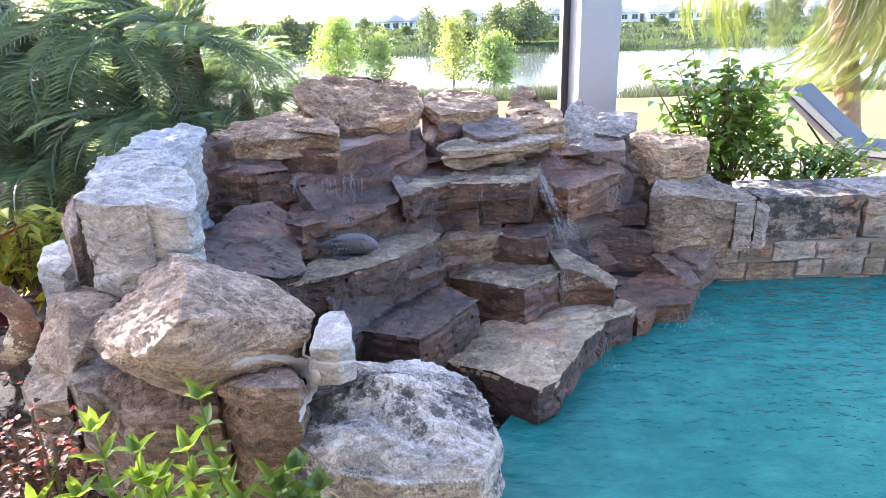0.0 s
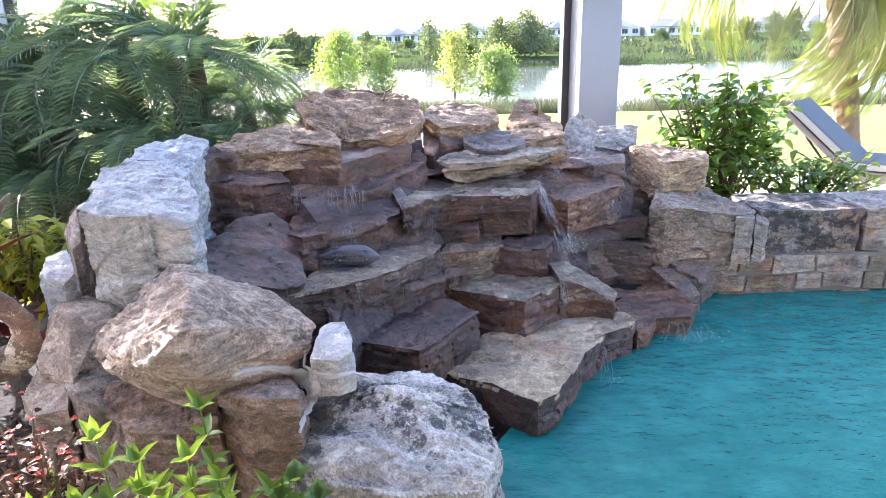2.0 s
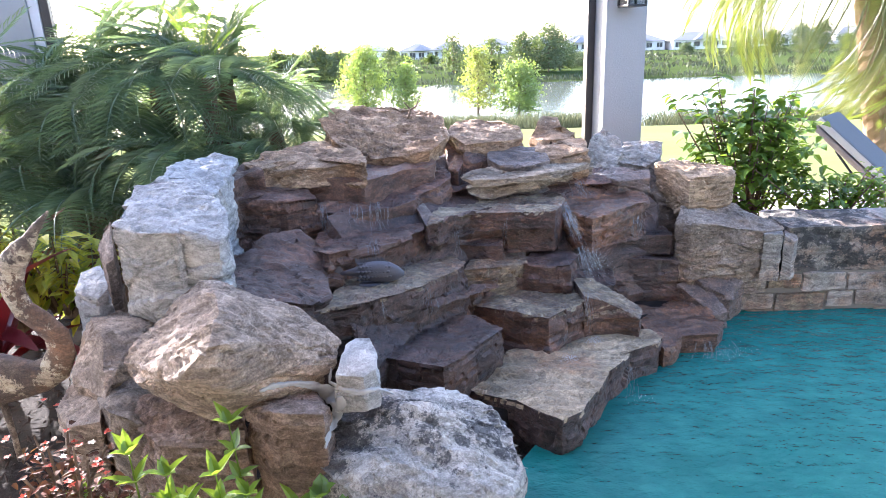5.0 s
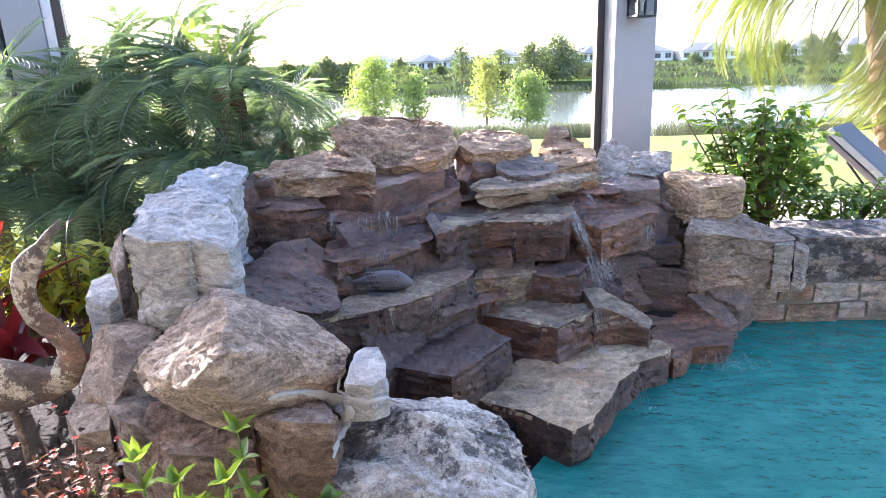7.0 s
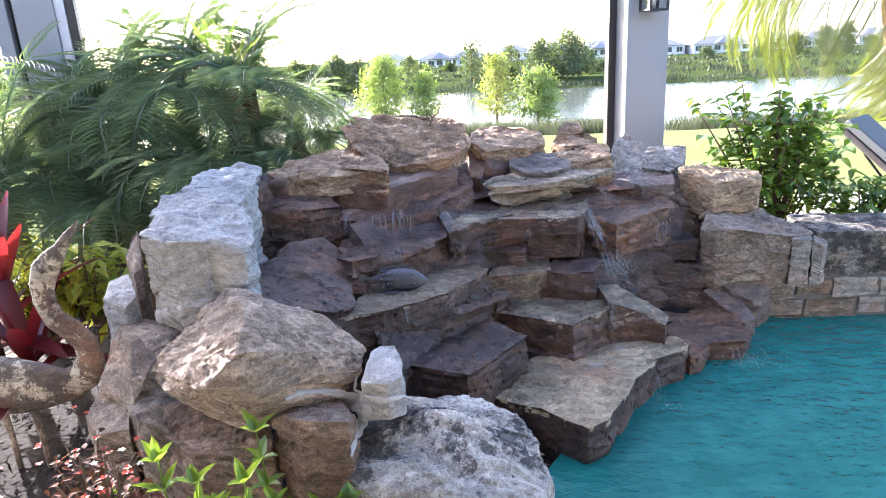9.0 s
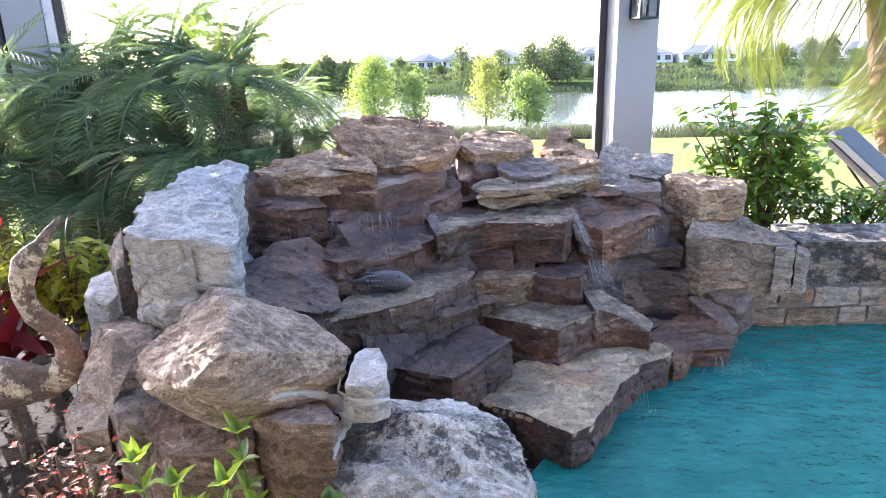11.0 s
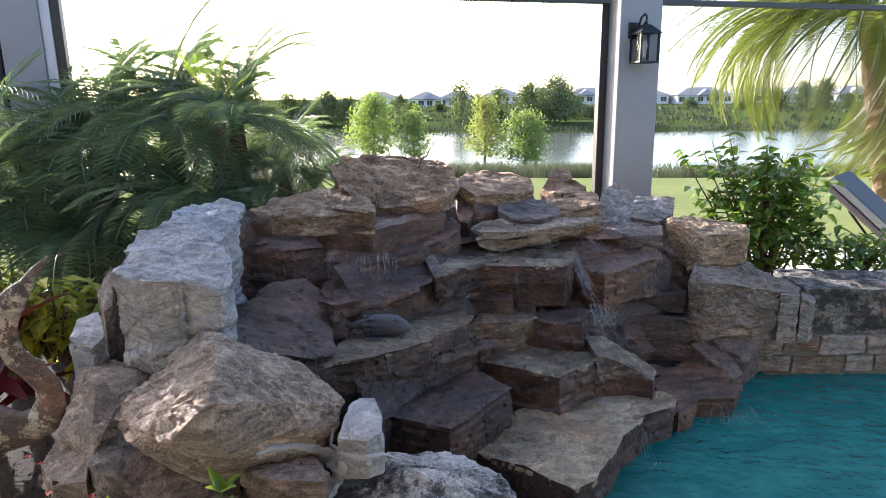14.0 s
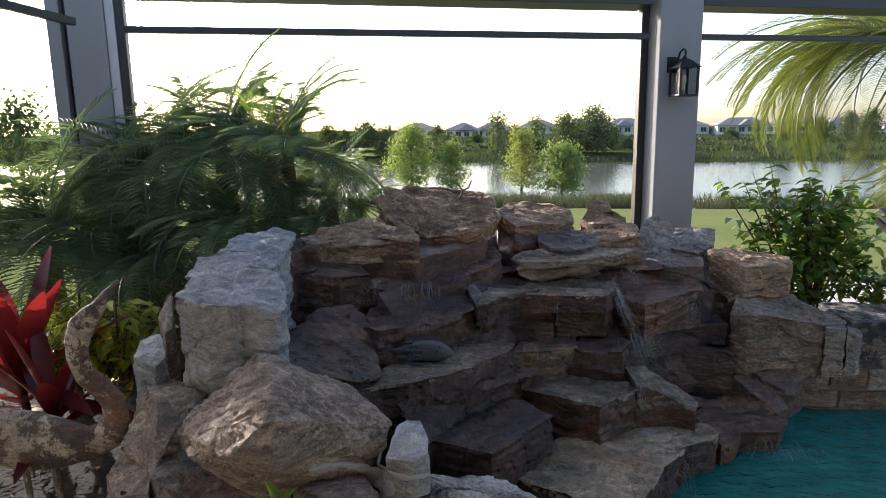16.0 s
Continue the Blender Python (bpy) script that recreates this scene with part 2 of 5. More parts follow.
GOLD = leafy("yellowing_green", (0.13, 0.13, 0.035), (0.24, 0.21, 0.06), 0.6, 0.28)
FAR_GREEN = leafy("far_tree_green", (0.055, 0.072, 0.044), (0.1, 0.12, 0.07), 0.7, 0.12)
FAR_SCRUB = leafy("far_scrub_green", (0.034, 0.043, 0.026), (0.078, 0.09, 0.052), 0.8, 0.06, (0.4, 0.45, 0.2))
REED_NEAR = leafy("shore_grass_green", (0.085, 0.095, 0.05), (0.18, 0.17, 0.1), 0.8, 0.12, (0.4, 0.45, 0.2))
REED = leafy("reed_green", (0.17, 0.19, 0.10), (0.28, 0.28, 0.16), 0.8, 0.2)
CROTON = leafy("croton_green", (0.22, 0.28, 0.03), (0.6, 0.52, 0.05), 0.4, 0.35)
BEGONIA = leafy("reddish_bedding_leaf", (0.035, 0.026, 0.014), (0.11, 0.034, 0.02), 0.75, 0.1, (0.5, 0.25, 0.08))
SHOOT = leafy("shoot_green", (0.06, 0.12, 0.014), (0.15, 0.23, 0.022), 0.35, 0.35)
RED_LEAF = leafy("red_cordyline", (0.035, 0.01, 0.014), (0.27, 0.02, 0.028), 0.35, 0.28, (0.6, 0.04, 0.03))
RED_FLOWER = leafy("red_petals", (0.42, 0.02, 0.015), (0.6, 0.10, 0.05), 0.5, 0.3, (0.8, 0.15, 0.05))
WHITE_PETAL = leafy("pale_petals", (0.7, 0.6, 0.55), (0.8, 0.75, 0.7), 0.5, 0.3, (0.8, 0.75, 0.7))


def water(name, tint, clear, ripple, scale, stretch=None, ripple_light=None):
    m, n, l, b = material(name, 0.06)
    n.remove(b)
    f = noise_node(n, l, scale, 4, 0.6, stretch)
    g = noise_node(n, l, scale * 3.1, 3, 0.6, stretch)
    bump = n.new("ShaderNodeBump")
    bump.inputs["Strength"].default_value, bump.inputs["Distance"].default_value = ripple, 0.05
    add = n.new("ShaderNodeMath")
    l.new(f, add.inputs[0]); l.new(g, add.inputs[1])
    l.new(add.outputs[0], bump.inputs["Height"])
    gl = n.new("ShaderNodeBsdfGlossy")
    gl.inputs["Roughness"].default_value = 0.06
    l.new(bump.outputs[0], gl.inputs["Normal"])
    tr = n.new("ShaderNodeBsdfTransparent")
    tr.inputs[0].default_value = (*tint, 1)
    df = n.new("ShaderNodeBsdfDiffuse")
    df.inputs[0].default_value = (*tint, 1)
    l.new(bump.outputs[0], df.inputs["Normal"])
    # light and dark ripple streaks painted into the water's body colour
    if ripple_light:
        l.new(mixed(n, l, ramp(n, l, noise_node(n, l, scale * 1.6, 6, 0.65, stretch), [(0.4, (0, 0, 0)), (0.66, (1, 1, 1))]), tint, ripple_light), df.inputs[0])
    body = n.new("ShaderNodeMixShader")
    body.inputs[0].default_value = clear
    l.new(df.outputs[0], body.inputs[1]); l.new(tr.outputs[0], body.inputs[2])
    fr = n.new("ShaderNodeFresnel")
    fr.inputs[0].default_value = 1.33
    l.new(bump.outputs[0], fr.inputs["Normal"])
    mx = n.new("ShaderNodeMixShader")
    l.new(fr.outputs[0], mx.inputs[0]); l.new(body.outputs[0], mx.inputs[1]); l.new(gl.outputs[0], mx.inputs[2])
    l.new(mx.outputs[0], n["Material Output"].inputs[0])
    return m


POOL_WATER = water("pool_water", (0.018, 0.235, 0.212), 0.45, 0.5, 3.0, (1.0, 1.7, 1.0), (0.045, 0.33, 0.295))
LAKE_WATER = water("lake_water", (0.12, 0.14, 0.12), 0.0, 0.25, 1.2, (0.4, 1.0, 1.0))
FALLING = water("falling_water", (0.85, 0.87, 0.9), 0.68, 0.9, 40.0, (1, 1, 0.15))
FOAM = plain("white_foam", (0.75, 0.77, 0.8), 0.4, vary=0.1, scale=60, bump=0.1)
ROCK_CAP = rock("dark_stained_block", (0.281, 0.257, 0.226), (0.187, 0.164, 0.14), (0.0468, 0.0468, 0.0468), 0.85, 0.47)
GLASS, gn, gl_, gb = material("clear_glass", 0.05)
gb.inputs["Transmission Weight"].default_value, gb.inputs["IOR"].default_value = 1.0, 1.1


# ---- building blocks ----
def mesh_of(name, bm, mat, smooth=False):
    me = bpy.data.meshes.new(name)
    bm.to_mesh(me)
    bm.free()
    for p in me.polygons:
        p.use_smooth = bool(smooth)
    if smooth == "crisp":
        me.set_sharp_from_angle(angle=radians(25))
    for k in (mat if isinstance(mat, (list, tuple)) else (mat,)):
        me.materials.append(k)
    return me


def part(name, bm, mat, parent=None, label="", smooth=False):
    ob = new(name, bm if isinstance(bm, bpy.types.Mesh) else mesh_of(name, bm, mat, smooth))
    if parent:
        ob.parent = parent
    return tagged(ob, label)


def thing(name, label, category, group="", kind="", at=(0, 0, 0)):
    ob = new(name)
    ob.location = at
    return tagged(ob, label, category, group, kind)


def box(bm, lo, hi, bevel=0.0, m=None):
    made = bmesh.ops.create_cube(bm, size=1)["verts"]
    for v in made:
        v.co = Vector([(a + b) / 2 + c * (b - a) for a, b, c in zip(lo, hi, v.co)])
    if bevel:
        es = list({e for v in made for e in v.link_edges})
        made = bmesh.ops.bevel(bm, geom=es, offset=bevel, segments=2, affect="EDGES", profile=0.6)["verts"]
    if m:
        bmesh.ops.transform(bm, matrix=m, verts=[v for v in made if v.is_valid])
    return bm


def boxed(lo, hi, bevel=0.0, m=None):
    return box(bmesh.new(), lo, hi, bevel, m)


def tube(bm, points, radii, sides=8):
    """A round tapering tube along points."""
    rings = []
    for i, p in enumerate(points):
        p = Vector(p)
        d = (Vector(points[min(i + 1, len(points) - 1)]) - Vector(points[max(i - 1, 0)])).normalized()
        a = d.orthogonal().normalized() if not rings else (side - d * side.dot(d)).normalized()
        side, b = a, d.cross(a)
        r = radii[i] if isinstance(radii, (list, tuple)) else radii
        rings.append([bm.verts.new(p + (a * math.cos(k * math.tau / sides) + b * math.sin(k * math.tau / sides)) * r) for k in range(sides)])
    for p, q in zip(rings, rings[1:]):
        for k in range(sides):
            bm.faces.new((p[k], p[(k + 1) % sides], q[(k + 1) % sides], q[k]))
    bm.faces.new(rings[0][::-1])
    bm.faces.new(rings[-1])
    return bm


def leaf(bm, at, along, out, length, width, fold=0.15, droop=0.0):
    """A folded leaf blade of two halves in two steps, from its stalk at at."""
    along, out = along.normalized(), out.normalized()
    up = along.cross(out)
    mid = at + along * length * 0.5
    tip = at + along * length - Vector((0, 0, droop * length))
    a = bm.verts.new(at)
    c = bm.verts.new(mid - Vector((0, 0, droop * length * 0.25)))
    t = bm.verts.new(tip)
    r = bm.verts.new(mid + out * width * 0.5 + up * width * fold)
    s = bm.verts.new(mid - out * width * 0.5 + up * width * fold)
    for f in ((a, r, c), (a, c, s), (c, r, t), (c, t, s)):
        bm.faces.new(f)


def broad_leaf(bm, at, along, out, length, width, fold=0.12, droop=0.2):
    """A pointed, rounded leaf of two folded halves that hangs from its stalk."""
    along, out = along.normalized(), out.normalized()
    up = along.cross(out)
    mids = [bm.verts.new(at + along * length * s - Vector((0, 0, droop * length * s * s))) for s in (0.0, 0.3, 0.65, 1.0)]
    for side in (-1, 1):
        a, b = (bm.verts.new(at + along * length * s + out * side * width * 0.5 * w + up * width * fold - Vector((0, 0, droop * length * s * s))) for s, w in ((0.24, 1.0), (0.62, 0.72)))
        for f in ((mids[0], a, mids[1]), (mids[1], a, b, mids[2]), (mids[2], b, mids[3])):
            bm.faces.new(f if side > 0 else f[::-1])


def rough_rock(corners, spread, seed, foot=None, drop=None, peak=None, grain=0.014, rugged=1.0, hull=False, ridge=(), flat=0):
    """A quarried stone: its upper outline, swept down to a foot, broken into facets and weathered into layers."""
    rnd = random.Random(seed)
    c = sum((Vector(p) for p in corners), Vector()) / len(corners)
    bm = bmesh.new()
    top, low = [], []
    for p in corners:
        p = Vector(p)
        q = c + (p - c) * spread * rnd.uniform(0.96, 1.03)
        q.z = foot if foot is not None else p.z - drop * rnd.uniform(0.85, 1.1)
        top.append(bm.verts.new(p))
        low.append(bm.verts.new(q))
    hub = bm.verts.new(peak or c)
    base = bm.verts.new((c.x, c.y, sum(v.co.z for v in low) / len(low)))
    if hull:
        bm.verts.remove(base)
        if not peak:
            bm.verts.remove(hub)
        for p in ridge:
            bm.verts.new(p)
        got = bmesh.ops.convex_hull(bm, input=bm.verts)
        bmesh.ops.delete(bm, geom=[g for g in got["geom_interior"] if isinstance(g, bmesh.types.BMVert)], context="VERTS")
    for i in range(0 if hull else len(top)):
        j = (i + 1) % len(top)
        bm.faces.new((hub, top[i], top[j]))
        bm.faces.new((base, low[j], low[i]))
        bm.faces.new((top[i], low[i], low[j]))
        bm.faces.new((top[i], low[j], top[j]))
    bmesh.ops.recalc_face_normals(bm, faces=bm.faces)
    rugged *= min(1.0, max(0.35, 2.6 * min(max(p[k] for p in corners) - min(p[k] for p in corners) for k in (0, 1))))
    for _ in range(7):
        long = [e for e in bm.edges if e.calc_length() > grain * 1.7]
        if not long:
            break
        bmesh.ops.subdivide_edges(bm, edges=long, cuts=1)
        bmesh.ops.triangulate(bm, faces=[f for f in bm.faces if len(f.verts) > 3])
    bmesh.ops.smooth_vert(bm, verts=bm.verts, factor=0.3, use_axis_x=True, use_axis_y=True, use_axis_z=True)
    bm.normal_update()
    off = Vector((seed * 7.3, seed * 3.1, seed * 1.7))
    tilt, lean, beds = rnd.uniform(-0.25, 0.25), rnd.uniform(-0.2, 0.2), rnd.uniform(14, 26)
    moves = []
    half = Vector((0.5, 0.5, 0.5))
    for v in bm.verts:
        p = v.co
        big = noise.fractal(p * 3.5 + off, 1.0, 2.0, 3)
        fine = noise.fractal(p * 22 + off, 0.6, 2.1, 4)
        layer = 0.5 - abs(noise.fractal(Vector((p.x * 4, p.y * 4, (p.z + tilt * p.x + lean * p.y) * 22)) + off, 0.8, 2.0, 3))
        w = p + 0.05 * Vector((noise.noise(p * 5 + off), noise.noise(p * 5 - off), noise.noise(p * 5 + off * 2)))
        q = Vector((w.x, w.y, w.z * 1.6)) * 4.2 + off
        gaps, sites = noise.voronoi(q)
        chip = (q - sites[0]).dot(noise.cell_vector(sites[0] * 9.7) - half)
        q = Vector((w.x, w.y, w.z * 1.8)) * 11 + off
        gaps2, sites2 = noise.voronoi(q)
        nick = (q - sites2[0]).dot(noise.cell_vector(sites2[0] * 9.7) - half)
        q = Vector((w.x, w.y, w.z * 2.2)) * 27 + off
        sites3 = noise.voronoi(q)[1]
        flake = (q - sites3[0]).dot(noise.cell_vector(sites3[0] * 9.7) - half)
        crack = max(0.0, 0.04 - (gaps[1] - gaps[0])) / 0.04
        h = (p.z + tilt * p.x + lean * p.y) * beds + 1.4 * noise.noise(p * 3 + off)
        bed = noise.cell(Vector((seed, math.floor(h) * 1.37, 0.5))) * 0.9
        seam = max(0.0, 0.16 - (h - math.floor(h))) / 0.16
        side = min(1.0, max(0.0, 1.15 - 1.4 * abs(v.normal.z)))
        level = 1 - side
        shelf = math.floor(5 * noise.fractal(Vector((p.x * 0.9, p.y * 3.0, 0)) * 3.4 + off, 0.9, 2.0, 4)) * (0.0115 if flat == 2 else 0.006)
        calm = 0.5 if flat and side < 0.4 else 1.0
        moves.append(v.normal * rugged * (calm * (0.012 * big + 0.026 * chip * (0.5 + 0.6 * side) + 0.013 * nick + 0.0055 * flake) + 0.003 * fine + 0.004 * layer - 0.007 * crack + side * (0.016 * (bed - 0.45) - 0.009 * seam) + level * shelf))
    for v, d in zip(bm.verts, moves):
        v.co += d
    return bm


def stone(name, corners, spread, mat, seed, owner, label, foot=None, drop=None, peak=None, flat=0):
    """A stone of the waterfall; with two materials the second, darker one puts wet and shade on its flanks."""
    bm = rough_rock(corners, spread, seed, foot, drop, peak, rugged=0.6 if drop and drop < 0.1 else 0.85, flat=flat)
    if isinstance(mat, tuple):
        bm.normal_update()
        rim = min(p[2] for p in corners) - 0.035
        # steep and low faces get the darker slot: flank shade put into colour
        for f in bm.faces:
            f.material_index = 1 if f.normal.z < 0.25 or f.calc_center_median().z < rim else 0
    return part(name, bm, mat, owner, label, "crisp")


def boulder(corners, spread, mat, seed, label, foot=None, drop=None, peak=None, ridge=()):
    ob = part("boulder", rough_rock(corners, spread, seed, foot, drop, peak, grain=0.0105, hull=True, ridge=ridge, rugged=0.85 if ridge else 0.95), mat, None, "", "crisp")
    return tagged(ob, label, "boulder", "boulders round the waterfall")


# ---- ground, pool, lake ----
POOL = [(0.0, 1.0), (0.08, 1.5), (0.21, 1.96), (0.31, 2.27), (0.49, 2.56), (0.8, 3.02), (1.23, 3.41), (1.59, 3.75), (1.94, 3.96), (2.36, 4.03), (2.97, 4.05), (7.5, 4.1), (7.5, 1.0)]


def in_pool(x, y):
    inside = False
    for (x1, y1), (x2, y2) in zip(POOL, POOL[1:] + POOL[:1]):
        if (y1 > y) != (y2 > y) and x < (x2 - x1) * (y - y1) / (y2 - y1) + x1:
            inside = not inside
    return inside


def blend(v, stops):
    for (a, p), (b, q) in zip(stops, stops[1:]):
        if v <= b:
            f = max(0.0, (v - a) / (b - a))
            return p + (q - p) * f * f * (3 - 2 * f)
    return stops[-1][1]


def land(x, y):
    """The height of the ground: bed, lawn, lake basin, far shore and low far rise."""
    if x > -0.35 and y > 0.9 and y < 4.3 and (in_pool(x, y) or in_pool(x + 0.22, y) or in_pool(x + 0.2, y - 0.2) or in_pool(x, y - 0.15)):
        return -2.2
    shift = 6.0 * math.sin(x * 0.021 + 0.6) * min(1.0, y / 60.0)
    h = blend(y + shift * 0.6, [(-900, 0.0), (6, 0.0), (13, -0.35), (27, -1.5), (33, -2.35), (37, -3.2), (70, -3.2), (84, -2.3), (100, -1.5), (150, -0.8), (210, -0.2), (420, 2.5), (900, 6.0), (4000, 8.0)])
    if y > 90:
        h += 0.8 * noise.noise(Vector((x * 0.02, y * 0.02, 0)))
    if y > 5:
        h += 0.05 * noise.noise(Vector((x * 0.4, y * 0.4, 1)))
    return h


def steps(stops):
    out = []
    for (a, d), (b, _) in zip(stops, stops[1:]):
        out += list(np.arange(a, b, d))
    return out + [stops[-1][0]]


bm = bmesh.new()
gx = steps([(-1500, 250), (-500, 60), (-140, 14), (-42, 3), (-9, 0.6), (-3, 0.15), (4, 0.6), (10, 3), (43, 14), (141, 60), (501, 250), (1500, 1)])
gy = steps([(-60, 15), (-15, 3), (-3, 0.5), (0.5, 0.15), (5, 0.5), (14, 1.5), (44, 4), (120, 10), (260, 60), (900, 700), (3900, 1)])
grid = [[bm.verts.new((x, y, land(x, y))) for x in gx] for y in gy]
for r, s in zip(grid, grid[1:]):
    for i in range(len(gx) - 1):
        f = bm.faces.new((r[i], r[i + 1], s[i + 1], s[i]))
        mid = f.calc_center_median()
        f.material_index = 1 if (mid.y < 5.6 and mid.x < 4) else (2 if mid.y > 78 else 0)
tagged(part("ground", bm, (LAWN, SOIL, FIELD), smooth=True), "dark mulch bed running into a sunlit lawn", "ground", kind="structure")

bm = bmesh.new()
rim = [bm.verts.new((x, y, -0.14)) for x, y in POOL]
deep = [bm.verts.new((x, y, -1.5)) for x, y in POOL]
for i in range(len(POOL)):
    j = (i + 1) % len(POOL)
    bm.faces.new((rim[i], rim[j], deep[j], deep[i]))
bm.faces.new(deep)
bmesh.ops.recalc_face_normals(bm, faces=bm.faces)
tagged(part("pool_basin", bm, PLASTER), "turquoise plastered swimming pool basin", "pool", kind="structure")
bm = bmesh.new()
bm.faces.new([bm.verts.new((x + (0.03 if x > 4 else -0.12), y + (0.1 if y > 2 else 0.0), -0.12)) for x, y in reversed(POOL)])
tagged(part("pool_water", bm, POOL_WATER), "rippled turquoise swimming pool water", "water", kind="structure")
bm = bmesh.new()
bm.faces.new([bm.verts.new(p) for p in ((-400, 20, -2.3), (400, 20, -2.3), (400, 130, -2.3), (-400, 130, -2.3))])
tagged(part("lake_water", bm, LAKE_WATER), "calm bright lake water", "water", kind="structure")
# unseen deck under the camera, kept dark so it throws little fill light
tagged(part("pool_deck", boxed((-3, -2.6, -0.2), (7.5, 0.98, 0.014), 0.01), TERRACE), "unseen taupe paved pool deck, darkened to cut bounce light", "pavement", kind="structure")
tagged(part("planter_soil", boxed((1.3, 4.47, -0.3), (2.45, 5.5, 0.12), 0.01), SOIL), "dark planting bed behind the pool wall", "ground", kind="structure")
tagged(part("raised_deck", boxed((2.46, 4.47, -0.3), (8, 6.6, 0.12), 0.01), DECK), "sunlit pale paved raised deck", "pavement", kind="structure")
# unseen wall added behind the camera to hold back fill light
tagged(part("unseen_wall_south", boxed((-6, -2.9, -0.3), (8, -2.6, 2.85)), SHADE_PAINT), "unseen taupe wall added to hold back fill light", "wall", kind="structure")

# unseen ceiling added overhead to keep sky light off the rock fronts
tagged(part("ceiling", boxed((-6, -2.9, 2.86), (8, 1.3, 3.0)), SHADE_PAINT), "unseen taupe ceiling added to block sky light", "ceiling", kind="structure")

# ---- the rock waterfall ----
FALL = thing("rock_waterfall", "stepped waterfall of stacked reddish and buff sandstone", "waterfall")
stone('ledge', [(-0.05, 2.71, 0.06), (0.07, 2.97, 0.06), (0.19, 3.11, 0.06), (0.4, 3.24, 0.06), (0.6, 3.44, 0.06), (0.75, 3.53, 0.06), (0.86, 3.46, 0.06), (0.96, 3.35, 0.06), (1.07, 3.26, 0.06), (1.02, 3.17, 0.06), (0.84, 3.08, 0.06), (0.76, 2.95, 0.06), (0.68, 2.86, 0.06), (0.62, 2.72, 0.06), (0.54, 2.6, 0.06), (0.48, 2.49, 0.06), (0.38, 2.42, 0.06), (0.28, 2.5, 0.06), (0.19, 2.59, 0.06), (0.12, 2.62, 0.06), (0.03, 2.66, 0.06)], 1.0, (ROCK_BUFF, ROCK_WET), 1, FALL, 'broad buff ledge with wet, shade-darkened edges at the waterline', foot=-0.5, flat=1)
stone('ledge', [(1.04, 3.84, 0), (1.2, 4.03, 0), (1.4, 4.08, 0), (1.5, 3.86, 0), (1.52, 3.56, 0), (1.42, 3.39, 0), (1.22, 3.39, 0), (1.14, 3.26, 0), (1.06, 3.22, 0), (1.01, 3.4, 0)], 1.0, ROCK_RUST, 2, FALL, 'low reddish wet ledge at the waterline', foot=-0.45, flat=1)
stone('ledge', [(-0.01, 3.26, 0.27), (0.07, 3.4, 0.27), (0.23, 3.5, 0.27), (0.5, 3.56, 0.27), (0.64, 3.46, 0.27), (0.64, 3.3, 0.27), (0.52, 3.19, 0.27), (0.4, 3.06, 0.27), (0.31, 3.09, 0.27), (0.21, 3.15, 0.27), (0.12, 3.2, 0.27)], 1.03, (ROCK_MOSSY, ROCK_BROWN), 3, FALL, 'squared brown stepping block with a rusty, shade-darkened flank', foot=0.0)
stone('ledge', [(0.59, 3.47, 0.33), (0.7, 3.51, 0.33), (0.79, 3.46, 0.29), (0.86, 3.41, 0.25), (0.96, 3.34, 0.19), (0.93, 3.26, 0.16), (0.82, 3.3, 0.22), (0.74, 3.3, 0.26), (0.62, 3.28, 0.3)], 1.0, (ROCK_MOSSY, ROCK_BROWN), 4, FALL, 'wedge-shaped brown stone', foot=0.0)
stone('ledge', [(-0.43, 2.64, 0.27), (-0.43, 2.8, 0.27), (-0.33, 2.96, 0.27), (-0.19, 3.1, 0.27), (-0.01, 3.14, 0.27), (0.09, 3.03, 0.27), (0.16, 2.95, 0.27), (0.05, 2.79, 0.27), (-0.05, 2.63, 0.27), (-0.14, 2.53, 0.27), (-0.22, 2.56, 0.27), (-0.31, 2.6, 0.27)], 1.0, ROCK_WET, 5, FALL, 'low dark wet ledge catching the drips', foot=-0.2)
stone('ledge', [(-0.75, 2.6, 0.51), (-0.71, 2.78, 0.51), (-0.67, 2.99, 0.51), (-0.61, 3.34, 0.51), (-0.49, 3.48, 0.51), (-0.33, 3.53, 0.51), (-0.18, 3.54, 0.51), (-0.09, 3.45, 0.51), (-0.03, 3.3, 0.51), (-0.07, 3.18, 0.51), (-0.15, 3.09, 0.51), (-0.25, 2.94, 0.51), (-0.38, 2.83, 0.51), (-0.53, 2.72, 0.51), (-0.65, 2.68, 0.51)], 1.0, (ROCK_MOSSY, ROCK_WET), 6, FALL, 'damp buff ledge with a wet, shade-darkened flank that carries the fish', foot=0.02, flat=1)
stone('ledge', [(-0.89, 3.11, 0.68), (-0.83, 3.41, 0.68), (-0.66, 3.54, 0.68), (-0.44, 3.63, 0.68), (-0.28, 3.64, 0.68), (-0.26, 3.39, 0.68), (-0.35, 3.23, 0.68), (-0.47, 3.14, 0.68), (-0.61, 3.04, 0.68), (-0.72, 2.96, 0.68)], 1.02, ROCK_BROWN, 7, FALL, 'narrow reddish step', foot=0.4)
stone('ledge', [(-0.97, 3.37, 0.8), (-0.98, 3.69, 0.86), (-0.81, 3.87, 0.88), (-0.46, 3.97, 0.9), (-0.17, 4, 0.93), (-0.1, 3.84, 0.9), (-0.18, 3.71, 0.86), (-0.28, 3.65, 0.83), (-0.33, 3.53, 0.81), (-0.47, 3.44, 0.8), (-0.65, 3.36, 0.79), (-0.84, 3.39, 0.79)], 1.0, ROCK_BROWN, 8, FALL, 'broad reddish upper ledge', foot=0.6)
